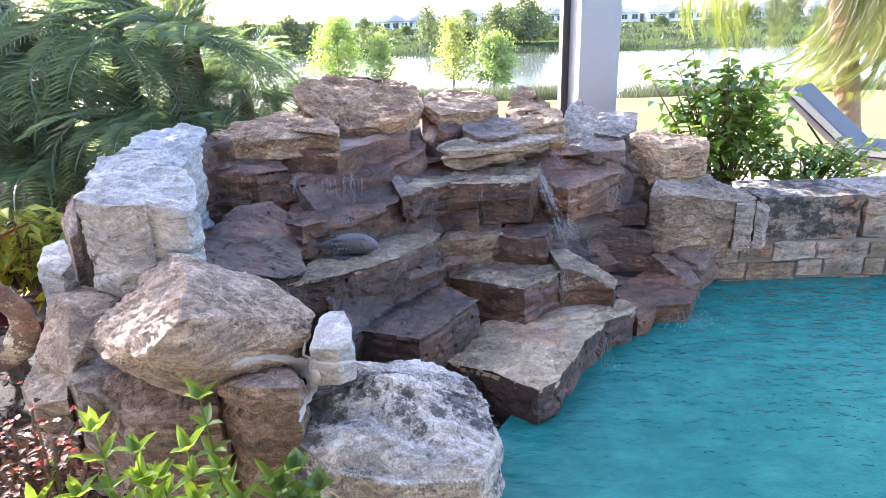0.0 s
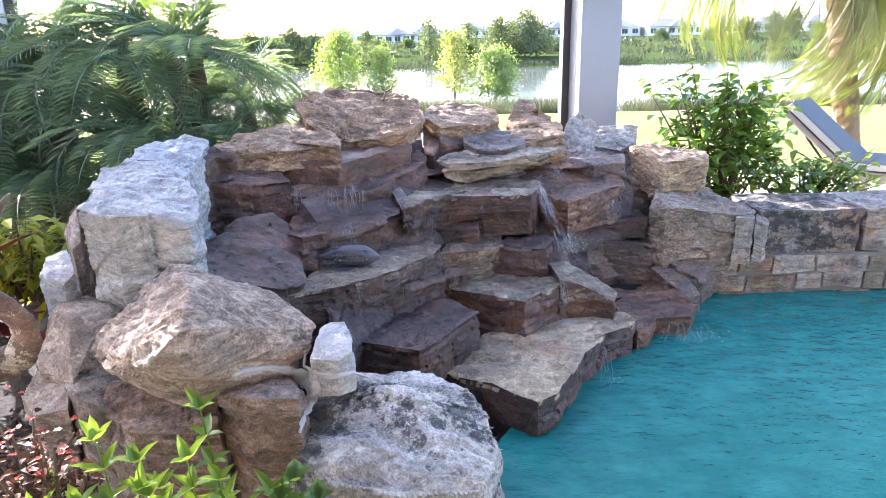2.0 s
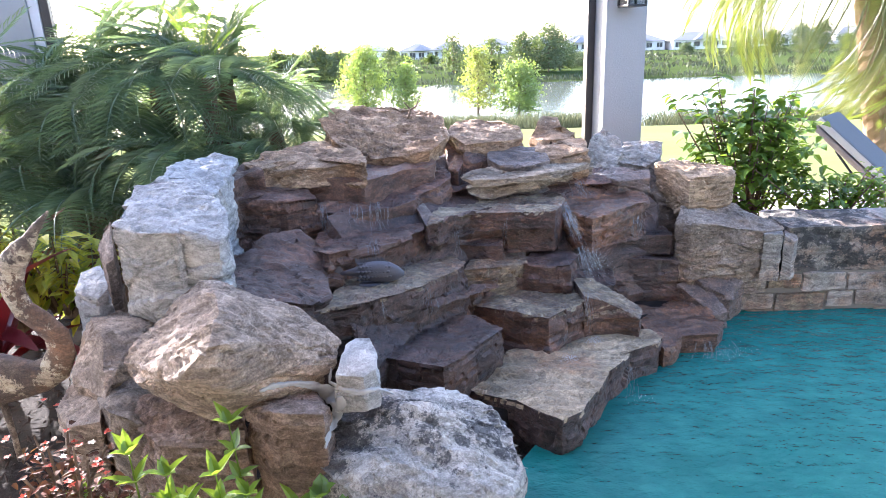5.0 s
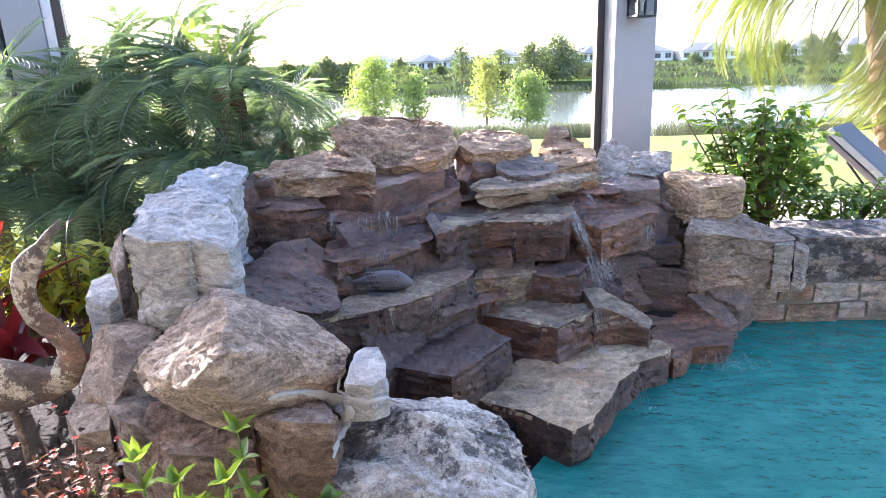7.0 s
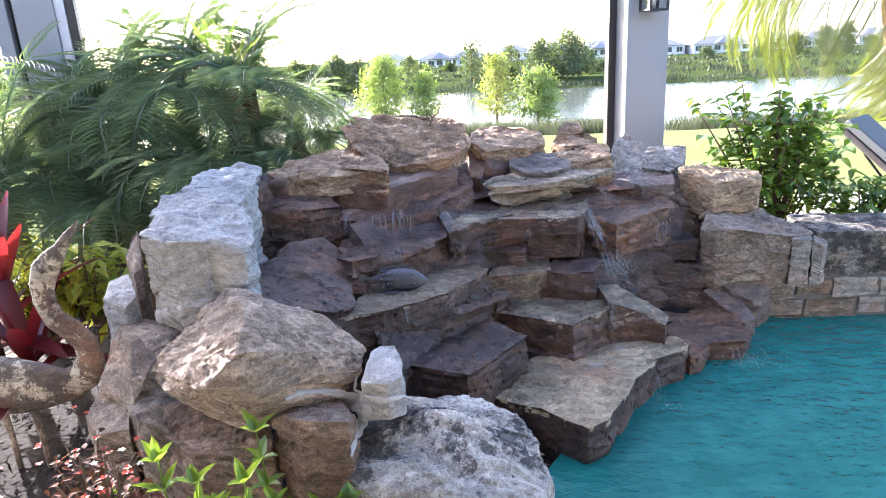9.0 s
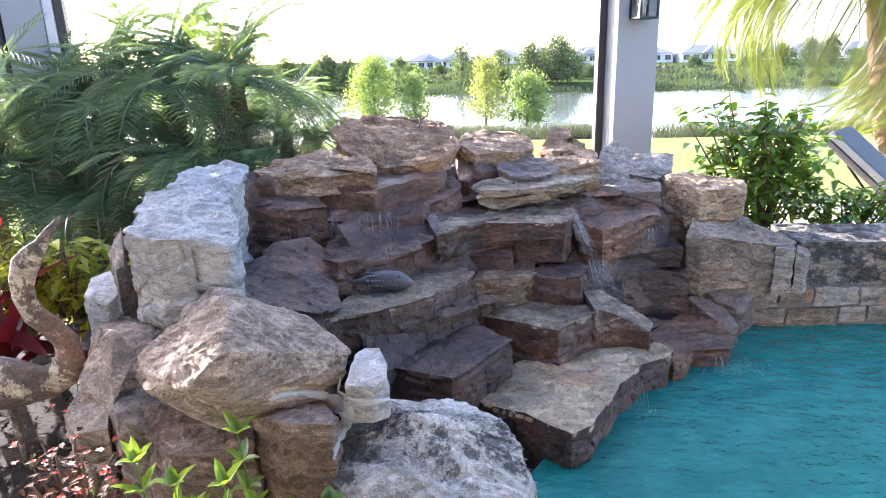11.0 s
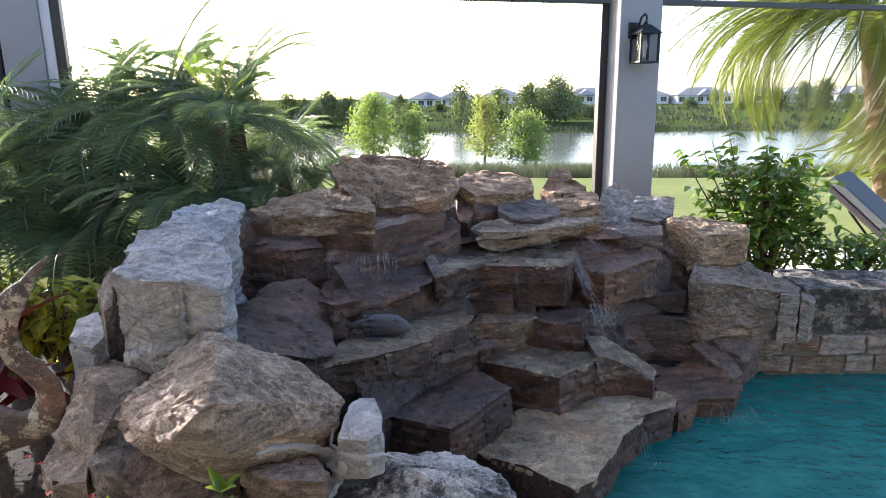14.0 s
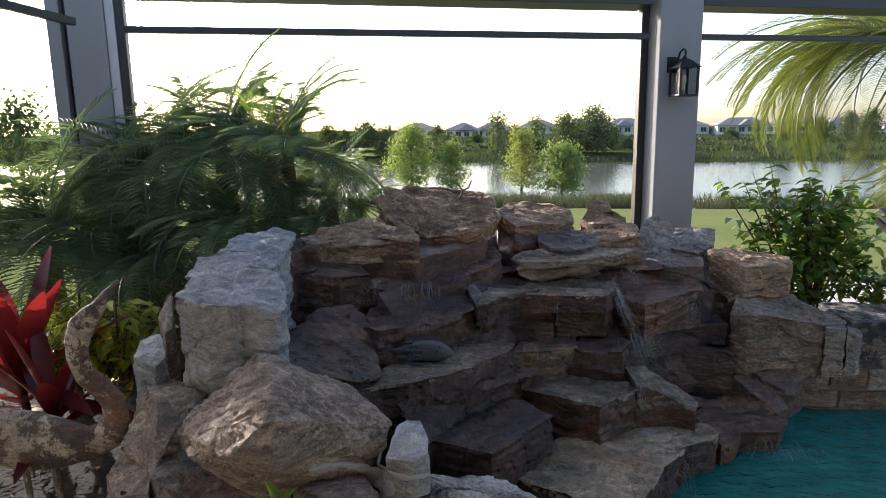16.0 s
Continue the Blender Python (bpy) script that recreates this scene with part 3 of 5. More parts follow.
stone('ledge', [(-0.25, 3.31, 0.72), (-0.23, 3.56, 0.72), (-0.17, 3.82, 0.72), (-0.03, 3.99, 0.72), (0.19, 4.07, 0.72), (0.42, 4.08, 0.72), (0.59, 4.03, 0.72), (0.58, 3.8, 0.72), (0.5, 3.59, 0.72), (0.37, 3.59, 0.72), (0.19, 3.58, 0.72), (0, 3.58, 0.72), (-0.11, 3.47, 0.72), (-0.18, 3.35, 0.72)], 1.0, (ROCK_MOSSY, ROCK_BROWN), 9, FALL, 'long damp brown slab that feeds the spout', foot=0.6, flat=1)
stone('face_stone', [(-0.23, 3.4, 0.69), (-0.16, 3.57, 0.69), (-0.11, 3.51, 0.69), (-0.11, 3.79, 0.5), (-0.17, 3.67, 0.5)], 1.05, ROCK_GRAYBROWN, 10, FALL, 'gray upright stone under the spout slab', foot=0.36)
stone('face_stone', [(-0.1, 3.63, 0.69), (0.01, 3.82, 0.69), (0.2, 3.8, 0.69), (0.19, 3.63, 0.69)], 1.0, ROCK_BROWN, 11, FALL, 'brown face stone under the spout slab', foot=0.55)
stone('face_stone', [(0.21, 3.64, 0.69), (0.29, 3.86, 0.69), (0.57, 3.87, 0.69), (0.51, 3.64, 0.69)], 1.0, ROCK_BROWN, 12, FALL, 'brown face stone beside the spout', foot=0.45)
stone('face_stone', [(-0.09, 3.53, 0.54), (0, 3.83, 0.54), (0.2, 3.82, 0.54), (0.18, 3.49, 0.54)], 1.0, ROCK_WET, 13, FALL, 'dark recessed stone between the steps', foot=0.35)
stone('ledge', [(-0.06, 3.34, 0.45), (0.02, 3.61, 0.45), (0.17, 3.71, 0.45), (0.33, 3.66, 0.45), (0.33, 3.5, 0.45), (0.24, 3.42, 0.45), (0.09, 3.37, 0.45)], 1.02, ROCK_MOSSY, 14, FALL, 'small pale-topped step', foot=0.15)
stone('ledge', [(0.29, 3.47, 0.44), (0.36, 3.69, 0.44), (0.57, 3.72, 0.44), (0.63, 3.58, 0.44), (0.57, 3.42, 0.44), (0.43, 3.42, 0.44)], 1.02, ROCK_BROWN, 15, FALL, 'small brown step', foot=0.15)
stone('slab', [(-0.07, 3.86, 0.88), (0.01, 3.98, 0.9), (0.2, 4.1, 0.91), (0.43, 4.17, 0.91), (0.63, 4.2, 0.9), (0.84, 4.33, 0.9), (0.79, 4.16, 0.89), (0.6, 3.98, 0.88), (0.39, 3.87, 0.87), (0.18, 3.84, 0.86), (0.01, 3.83, 0.86)], 0.98, ROCK_SLAB, 16, FALL, 'thin pale capping slab', drop=0.035, flat=1)
stone('slab', [(-0.03, 3.82, 0.83), (0.08, 3.96, 0.85), (0.34, 4.07, 0.86), (0.62, 4.23, 0.86), (0.86, 4.34, 0.87), (0.84, 4.24, 0.85), (0.61, 4.11, 0.83), (0.38, 3.96, 0.82), (0.13, 3.86, 0.79)], 0.97, ROCK_SLAB, 17, FALL, 'thin pale overhanging slab', drop=0.06, flat=1)
stone('ledge', [(0.56, 3.9, 0.66), (0.64, 4.17, 0.68), (0.97, 4.24, 0.68), (1.18, 4.18, 0.68), (1.15, 4, 0.66), (0.9, 3.81, 0.66), (0.73, 3.67, 0.65), (0.66, 3.76, 0.65)], 1.0, ROCK_RUST, 18, FALL, 'reddish wet ledge beside the spout', foot=0.42)
stone('face_stone', [(0.67, 3.98, 0.47), (0.82, 4.2, 0.45), (1.31, 4.2, 0.45), (1.31, 3.98, 0.43)], 1.0, ROCK_WET, 19, FALL, 'dark wet stone in the spout recess', foot=0.3)
stone('face_stone', [(0.74, 3.92, 0.31), (0.94, 4.2, 0.27), (1.36, 4.2, 0.27), (1.35, 3.92, 0.28)], 1.0, ROCK_WET, 20, FALL, 'low reddish stone in the spout recess', foot=-0.05)
stone('ledge', [(0.42, 3.45, 0.31), (0.51, 3.7, 0.32), (0.69, 3.9, 0.29), (0.91, 3.9, 0.25), (0.9, 3.7, 0.21), (0.69, 3.5, 0.27)], 1.0, ROCK_WET, 21, FALL, 'dark wet stone where the spout lands', foot=-0.1)
stone('ledge', [(-1.2, 2.7, 0.7), (-1.23, 2.85, 0.72), (-1.08, 2.96, 0.72), (-0.9, 2.94, 0.69), (-0.7, 2.85, 0.6), (-0.66, 2.69, 0.57), (-0.73, 2.61, 0.55), (-0.88, 2.53, 0.6), (-1.04, 2.52, 0.66)], 1.0, ROCK_WET, 22, FALL, 'dark wet ledge with a shallow pool', drop=0.38)
stone('ledge', [(-1.11, 2.99, 0.75), (-1.02, 3.08, 0.77), (-0.9, 3.17, 0.76), (-0.77, 3.13, 0.67), (-0.64, 3.03, 0.57), (-0.65, 2.96, 0.54), (-0.81, 2.9, 0.6), (-0.91, 2.88, 0.68)], 0.97, ROCK_BROWN, 23, FALL, 'leaning reddish wedge stone', drop=0.2)
stone('backing_stone', [(-1.36, 3.17, 0.9), (-1.32, 3.31, 0.95), (-1.16, 3.39, 0.95), (-0.93, 3.51, 0.92), (-0.84, 3.37, 0.88), (-1, 3.28, 0.88), (-1.22, 3.27, 0.88)], 1.02, ROCK_BROWN, 24, FALL, 'smooth reddish backing stone', foot=0.3)
stone('backing_stone', [(-1.31, 3.03, 0.98), (-1.32, 3.34, 1.05), (-1.27, 3.49, 1.07), (-1.13, 3.36, 1.06), (-1.12, 3.35, 1), (-1.21, 3.35, 0.95)], 1.02, ROCK_BROWN, 25, FALL, 'reddish upright stone under a capping slab', foot=0.7)
stone('slab', [(-1.26, 3.41, 1.08), (-1.17, 3.71, 1.1), (-1.01, 3.9, 1.12), (-0.84, 3.94, 1.11), (-0.68, 3.82, 1.08), (-0.58, 3.6, 1.05), (-0.58, 3.46, 1.04), (-0.66, 3.53, 1.05), (-0.78, 3.5, 1.03), (-0.91, 3.46, 1.03), (-1.1, 3.44, 1.03), (-1.19, 3.38, 1.04)], 0.96, ROCK_CAPTAN, 26, FALL, 'thick tan capping slab', drop=0.13, flat=1)
stone('slab', [(-0.94, 4.03, 1.23), (-0.9, 4.21, 1.27), (-0.8, 4.41, 1.28), (-0.56, 4.51, 1.28), (-0.32, 4.63, 1.23), (-0.15, 4.36, 1.18), (-0.13, 4.13, 1.1), (-0.23, 3.82, 1.06), (-0.43, 3.78, 1.03), (-0.6, 3.77, 1.03), (-0.75, 3.76, 1.09), (-0.85, 3.82, 1.16)], 0.94, ROCK_CAPTAN, 27, FALL, 'large sunlit layered capping slab', drop=0.1, flat=2)
stone('backing_stone', [(-0.16, 4.33, 1.06), (-0.11, 4.54, 1.08), (-0.05, 4.43, 1.06), (-0.04, 4.08, 0.95), (-0.07, 3.91, 0.9), (-0.14, 4, 0.9)], 1.0, ROCK_BROWN, 28, FALL, 'narrow upright filler stone', foot=0.6)
stone('capstone', [(-0.17, 4.3, 1.11), (-0.05, 4.6, 1.16), (0.22, 4.52, 1.16), (0.35, 4.41, 1.12), (0.38, 4.33, 1.06), (0.24, 4.2, 1.05), (-0.02, 4.11, 1.04)], 1.0, ROCK_CAPTAN, 29, FALL, 'squared tan capstone', foot=0.7)
stone('capstone', [(-0.04, 4.06, 0.99), (0.02, 4.2, 1.02), (0.17, 4.25, 1), (0.19, 4.16, 0.93), (0.01, 4.06, 0.93)], 1.0, ROCK_BROWN, 30, FALL, 'low brown rubble capstone', foot=0.7)
stone('capstone', [(0.11, 4.08, 0.96), (0.15, 4.28, 1), (0.36, 4.28, 1.01), (0.47, 4.29, 0.99), (0.53, 4.1, 0.93), (0.41, 4.01, 0.92), (0.19, 4, 0.92)], 1.0, ROCK_GRAYBROWN, 31, FALL, 'dark gray-brown rubble capstone', foot=0.7)
stone('capstone', [(0.43, 4.18, 0.98), (0.47, 4.36, 1.03), (0.68, 4.4, 1.05), (0.79, 4.35, 1.03), (0.79, 4.18, 0.97), (0.65, 4.16, 0.94), (0.51, 4.14, 0.94)], 1.0, ROCK_CAPTAN, 32, FALL, 'rounded tan capstone', foot=0.7)
stone('capstone', [(0.42, 4.42, 1.04), (0.48, 4.48, 1.14), (0.53, 4.56, 1.17), (0.63, 4.55, 1.16), (0.65, 4.44, 1.1), (0.75, 4.51, 1.05), (0.68, 4.37, 1.03), (0.49, 4.3, 1.03)], 1.05, ROCK_CAPTAN, 33, FALL, 'pointed pale capstone', drop=0.14)
stone('capstone', [(0.8, 4.4, 0.87), (0.86, 4.55, 1), (0.99, 4.7, 1.04), (1.09, 4.65, 0.98), (1.11, 4.55, 0.91), (1.01, 4.4, 0.81), (0.88, 4.38, 0.81)], 1.0, ROCK_GRAY, 34, FALL, 'gray rounded capstone', foot=0.6)
stone('capstone', [(1.06, 4.5, 0.84), (1.15, 4.75, 0.94), (1.3, 4.85, 0.94), (1.46, 4.8, 0.93), (1.38, 4.6, 0.83), (1.24, 4.45, 0.8)], 1.0, ROCK_GRAY, 35, FALL, 'gray squared capstone with a sunlit top', foot=0.45)
stone('capstone', [(0.84, 4.29, 0.79), (0.94, 4.37, 0.82), (1.22, 4.28, 0.82), (1.2, 4.18, 0.77), (0.99, 4.17, 0.77)], 1.0, ROCK_GRAYBROWN, 36, FALL, 'dark gray stone over the recess', foot=0.66)
stone('backing_stone', [(1.19, 4.4, 0.74), (1.31, 4.6, 0.79), (1.41, 4.7, 0.79), (1.5, 4.6, 0.7), (1.54, 4.5, 0.59), (1.48, 4.38, 0.54), (1.3, 4.34, 0.59)], 1.03, ROCK_MOTTLED, 37, FALL, 'rough mottled upright stone', foot=0.1)
stone('backing_stone', [(1.28, 4, 0.29), (1.35, 4.1, 0.34), (1.56, 4.15, 0.36), (1.7, 4.1, 0.25), (1.79, 3.96, 0.1), (1.66, 3.84, 0.04), (1.53, 3.87, 0.11), (1.39, 3.95, 0.19)], 1.0, ROCK_GRAYBROWN, 38, FALL, 'stacked dark stone at the pool edge', foot=-0.4)
stone('backing_stone', [(1.34, 3.92, 0.12), (1.45, 3.98, 0.14), (1.57, 3.85, 0.07), (1.61, 3.74, -0.01), (1.53, 3.72, -0.03), (1.43, 3.8, 0.05)], 1.0, ROCK_GRAYBROWN, 39, FALL, 'low tilted dark stone at the waterline', foot=-0.4)
stone('face_stone', [(-0.04, 3.43, 0.4), (0, 3.57, 0.42), (0.05, 3.47, 0.41), (0.05, 3.32, 0.3), (0, 3.27, 0.28), (-0.05, 3.33, 0.3)], 1.05, ROCK_GRAYBROWN, 40, FALL, 'gray filler stone between the steps', foot=-0.1)
stone('face_stone', [(-0.32, 3.57, 0.76), (-0.28, 3.63, 0.78), (-0.19, 3.53, 0.7), (-0.17, 3.44, 0.67), (-0.25, 3.43, 0.68)], 1.1, ROCK_GRAYBROWN, 41, FALL, 'upright filler stone between the steps', foot=0.35)
boulder([(-1.25, 1.95, 0.61), (-1.16, 1.86, 0.58), (-1, 1.8, 0.59), (-0.92, 1.8, 0.56), (-0.86, 1.82, 0.51), (-0.75, 1.88, 0.56), (-0.65, 1.93, 0.54), (-0.54, 2, 0.5), (-0.51, 2.05, 0.57), (-0.49, 2.12, 0.6), (-0.61, 2.24, 0.65), (-0.8, 2.28, 0.7), (-0.93, 2.31, 0.75), (-1.05, 2.34, 0.8), (-1.08, 2.3, 0.8), (-1.14, 2.24, 0.76), (-1.18, 2.12, 0.7), (-1.22, 2, 0.64)], 0.85, ROCK_DUSTY, 42, 'large tan boulder slab leaning on smaller stones', drop=0.09, ridge=[(-0.98, 2.2, 0.8), (-0.87, 1.95, 0.81), (-0.84, 1.76, 0.76), (-0.92, 1.7, 0.68), (-0.79, 1.74, 0.62)])
boulder([(-0.49, 1.92, 0.57), (-0.48, 1.97, 0.6), (-0.47, 2.1, 0.61), (-0.45, 2.14, 0.61), (-0.39, 2.14, 0.61), (-0.35, 2.04, 0.59), (-0.34, 1.95, 0.58), (-0.38, 1.9, 0.57)], 1.04, ROCK_PALE, 43, 'small squared pale boulder set in white mortar', drop=0.15)
boulder([(-1.44, 2.36, 1.01), (-1.49, 2.62, 1.04), (-1.3, 2.66, 1.04), (-1.2, 2.48, 1.01), (-1.15, 2.34, 0.98), (-1.29, 2.31, 0.99)], 1.0, ROCK_PALE, 44, 'tall squared whitish-gray boulder', foot=0.3)
boulder([(-1.19, 2.36, 0.98), (-1.32, 2.66, 1.04), (-1.15, 2.68, 1.04), (-1.06, 2.6, 1.02), (-0.99, 2.45, 0.95), (-1.01, 2.36, 0.93)], 0.97, ROCK_PALE, 45, 'narrow whitish-gray boulder beside a squared one', foot=0.3)
boulder([(-1.55, 2.66, 1.02), (-1.58, 2.85, 1.07), (-1.5, 2.95, 1.1), (-1.34, 2.95, 1.1), (-1.17, 2.75, 1.03), (-1.31, 2.67, 1.02)], 1.08, ROCK_PALE, 46, 'whitish-gray boulder behind a squared one', foot=0.3)
boulder([(-1.52, 2.98, 1.08), (-1.56, 3.25, 1.13), (-1.39, 3.4, 1.13), (-1.28, 3.4, 1.1), (-1.24, 3.2, 1.06), (-1.26, 2.95, 0.98)], 1.05, ROCK_PALE, 47, 'smooth pale boulder under the palm', foot=0.3)
boulder([(-1.63, 2.4, 0.6), (-1.6, 2.46, 0.61), (-1.55, 2.5, 0.6), (-1.33, 2.34, 0.59), (-1.32, 2.2, 0.59), (-1.34, 2.12, 0.56), (-1.44, 2.16, 0.63)], 1.3, ROCK_DUSTY, 48, 'tall rough upright tan boulder at the planting bed', foot=-0.1, ridge=[(-1.57, 2.1, 0.46), (-1.36, 1.98, 0.45)])
boulder([(-1.6, 2.04, 0.38), (-1.62, 2.16, 0.4), (-1.58, 2.22, 0.42), (-1.42, 2.08, 0.44), (-1.36, 1.93, 0.39), (-1.49, 1.94, 0.36)], 1.06, ROCK_DUSTY, 49, 'low rough tan boulder at the planting bed', foot=-0.1)
boulder([(-1.4, 2, 0.44), (-1.41, 2.12, 0.44), (-1.32, 2.14, 0.45), (-1.2, 2.06, 0.4), (-1.1, 1.86, 0.36), (-1.22, 1.87, 0.44), (-1.31, 1.9, 0.45)], 1.05, ROCK_GRAYTAN, 50, 'upright gray-brown boulder under a leaning slab', foot=-0.1)
boulder([(-0.56, 1.8, 0.3), (-0.56, 1.9, 0.33), (-0.53, 2.02, 0.35), (-0.45, 2.12, 0.36), (-0.35, 2.22, 0.35), (-0.22, 2.28, 0.32), (-0.07, 2.27, 0.3), (0.06, 2.2, 0.28), (0.13, 2.08, 0.24), (0.17, 1.9, 0.21), (0.08, 1.66, 0.22), (-0.18, 1.6, 0.27), (-0.4, 1.64, 0.29)], 1.04, ROCK_LICHEN, 51, 'large rounded gray boulder stained with dark lichen', peak=(-0.21, 1.98, 0.4), foot=-0.3)
boulder([(-1.76, 2.76, 0.8), (-1.77, 2.86, 0.88), (-1.73, 2.86, 0.91), (-1.63, 2.66, 0.78), (-1.65, 2.62, 0.76)], 1.15, ROCK_DUSTY, 52, 'slim brown boulder behind whitish ones', foot=0.2)
boulder([(-1.71, 2.45, 0.7), (-1.73, 2.55, 0.76), (-1.64, 2.57, 0.78), (-1.55, 2.45, 0.72), (-1.57, 2.38, 0.68)], 1.2, ROCK_PALE, 53, 'small rounded pale boulder', foot=0.05)
boulder([(-1.23, 1.9, 0.41), (-1.25, 2.02, 0.44), (-1.12, 2.06, 0.45), (-0.91, 2.06, 0.42), (-0.84, 1.98, 0.4), (-0.78, 1.8, 0.4), (-0.93, 1.76, 0.39), (-1.08, 1.78, 0.39)], 1.12, ROCK_REDTAN, 54, 'low reddish boulder under a leaning slab', foot=-0.1)
boulder([(-0.78, 1.84, 0.48), (-0.8, 1.92, 0.49), (-0.78, 1.98, 0.49), (-0.69, 2, 0.49), (-0.58, 1.98, 0.48), (-0.5, 1.88, 0.47), (-0.5, 1.78, 0.5), (-0.66, 1.76, 0.52)], 1.03, ROCK_REDTAN, 55, 'rounded upright reddish boulder with a mortar cap', foot=-0.3)
boulder([(1.32, 3.98, 0.5), (1.42, 4.2, 0.57), (1.56, 4.4, 0.56), (1.83, 4.5, 0.54), (2.1, 4.2, 0.43), (2.04, 4.05, 0.43), (1.87, 3.95, 0.45), (1.62, 3.95, 0.49), (1.4, 3.9, 0.54)], 0.98, ROCK_GRAYTAN, 56, 'long squared gray-buff boulder at the pool corner', foot=0.02)
boulder([(1.87, 3.93, 0.44), (1.94, 4.05, 0.43), (2.04, 4.05, 0.43), (1.99, 3.92, 0.44)], 1.0, ROCK_GRAY, 57, 'squared pale gray block at the pool corner', foot=0.12)
boulder([(2, 3.93, 0.43), (2.06, 4.05, 0.43), (2.12, 4.06, 0.42), (2.1, 3.95, 0.4), (2.05, 3.9, 0.4)], 1.0, ROCK_GRAY, 58, 'narrow pale gray block at the pool corner', foot=0.12)
boulder([(1.31, 4.46, 0.83), (1.55, 4.62, 0.82), (1.88, 4.56, 0.77), (1.82, 4.32, 0.76), (1.66, 4.22, 0.77), (1.45, 4.14, 0.77)], 0.97, ROCK_TAN, 59, 'squared sunlit tan boulder on a longer one', foot=0.52)
core = rough_rock([(-0.8, 3.3, 0.8), (-0.6, 3.85, 0.92), (-0.25, 4.2, 1.0), (0.3, 4.35, 0.92), (1.05, 4.4, 0.78), (1.3, 4.2, 0.6), (1.2, 4.0, 0.33), (0.6, 3.75, 0.36), (0.0, 3.5, 0.42), (-0.5, 3.1, 0.45)], 1.0, 77, foot=-0.6, grain=0.08)
part("mortar_core", rough_rock([(-1.0, 3.5, 0.98), (-0.75, 4.0, 1.0), (-0.3, 4.2, 1.0), (-0.2, 3.85, 0.98), (-0.6, 3.5, 0.95)], 1.0, 78, foot=-0.3, grain=0.06), ROCK_BROWN, FALL, "rough stone filling under the caps", "crisp")
part("mortar_core", core, ROCK_WET, FALL, "dark stone filling behind the steps", "crisp")
stone("backing_stone", [(-0.62, 2.75, 0.46), (-0.45, 3.05, 0.46), (-0.2, 3.2, 0.46), (-0.3, 2.85, 0.3), (-0.45, 2.55, 0.25)], 1.0, ROCK_WET, 63, FALL, "dark wet stone behind the front boulders", foot=-0.2)

for n, pts in enumerate((
    [(-0.7, 2.8, 0.4), (-0.25, 2.92, 0.4), (0.0, 3.28, 0.38), (0.2, 3.42, 0.4), (0.55, 3.55, 0.2), (0.95, 3.85, 0.1), (1.3, 4.0, 0.1), (1.4, 4.2, 0.3), (-0.6, 4.2, 0.4)],
    [(-0.75, 3.12, 0.63), (-0.32, 3.42, 0.63), (-0.15, 3.5, 0.62), (0.2, 3.68, 0.62), (0.55, 3.75, 0.62), (0.62, 4.0, 0.6), (0.5, 4.3, 0.6), (-0.8, 4.2, 0.64)],
    [(-0.88, 3.42, 0.8), (-0.5, 3.46, 0.78), (-0.33, 3.62, 0.8), (-0.1, 3.97, 0.8), (0.3, 4.0, 0.78), (0.8, 4.25, 0.8), (1.15, 4.25, 0.74), (1.1, 4.5, 0.8), (-0.6, 4.5, 0.9)])):
    part("mortar_core", rough_rock(pts, 1.0, 81 + n, foot=-0.5, grain=0.03), ROCK_BROWN, FALL, "rough stone filling behind the steps", "crisp")

# ---- screen enclosure ----
SCREEN = pose(1.032, 5.56, 0, 0, 0, 16.2)     # the screen wall runs along its x
col = thing("column", "gray stucco column of the screen enclosure", "column", kind="structure")
part("shaft", boxed((0.14, 0.0, -0.6), (0.52, 0.38, 2.75), 0.008, SCREEN), STUCCO, col)
part("screen_post", boxed((0.07, 0.19, -0.6), (0.137, 0.26, 2.75), 0.004, SCREEN), BRONZE, col, "dark bronze screen post")
col = thing("column", "dark gray corner column of the screen enclosure", "column", kind="structure")
part("shaft", boxed((-4.39, 0.0, -0.4), (-4.14, 0.36, 2.75), 0.008, SCREEN), STUCCO, col)
part("shaft", boxed((-4.53, 0.03, -0.4), (-4.44, 0.36, 2.75), 0.006, SCREEN), STUCCO, col, "narrow gray stucco return")
# no real post: a dark strip standing in for the crevice's shade
part("screen_post", boxed((-4.438, 0.1, -0.4), (-4.392, 0.16, 2.75), 0.004, SCREEN), BRONZE, col, "dark bronze screen post")
part("screen_post", boxed((-4.137, 0.02, -0.4), (-4.075, 0.1, 2.75), 0.004, SCREEN), ALU, col, "pale aluminium screen post")
part("screen_post", boxed((-4.073, 0.03, -0.4), (-4.015, 0.11, 2.75), 0.004, SCREEN), BRONZE, col, "dark bronze screen post")
for u0, u1 in ((-4.013, 0.068), (0.522, 7.5)):
    for lo, hi in (((u0, 0.04, 2.4), (u1, 0.1, 2.445)), ((u0, 0.0, 2.665), (u1, 0.3, 2.78))):
        tagged(part("screen_rail", boxed(lo, hi, 0.004, SCREEN), BRONZE), "dark bronze horizontal rail of the screen enclosure", "rail", "screen rails", "structure")
tagged(part("screen_rail", boxed((-2.99, -2.5, 2.39), (-2.94, 4.1, 2.44), 0.004), BRONZE), "dark bronze side rail of the screen enclosure", "rail", "screen rails", "structure")

# ---- pool edge wall ----
wall = thing("pool_edge_wall", "low stacked stone wall along the pool", "wall", kind="structure")
part("wall_core", boxed((1.72, 4.012, -0.5), (8, 4.44, 0.152)), CORE, wall)


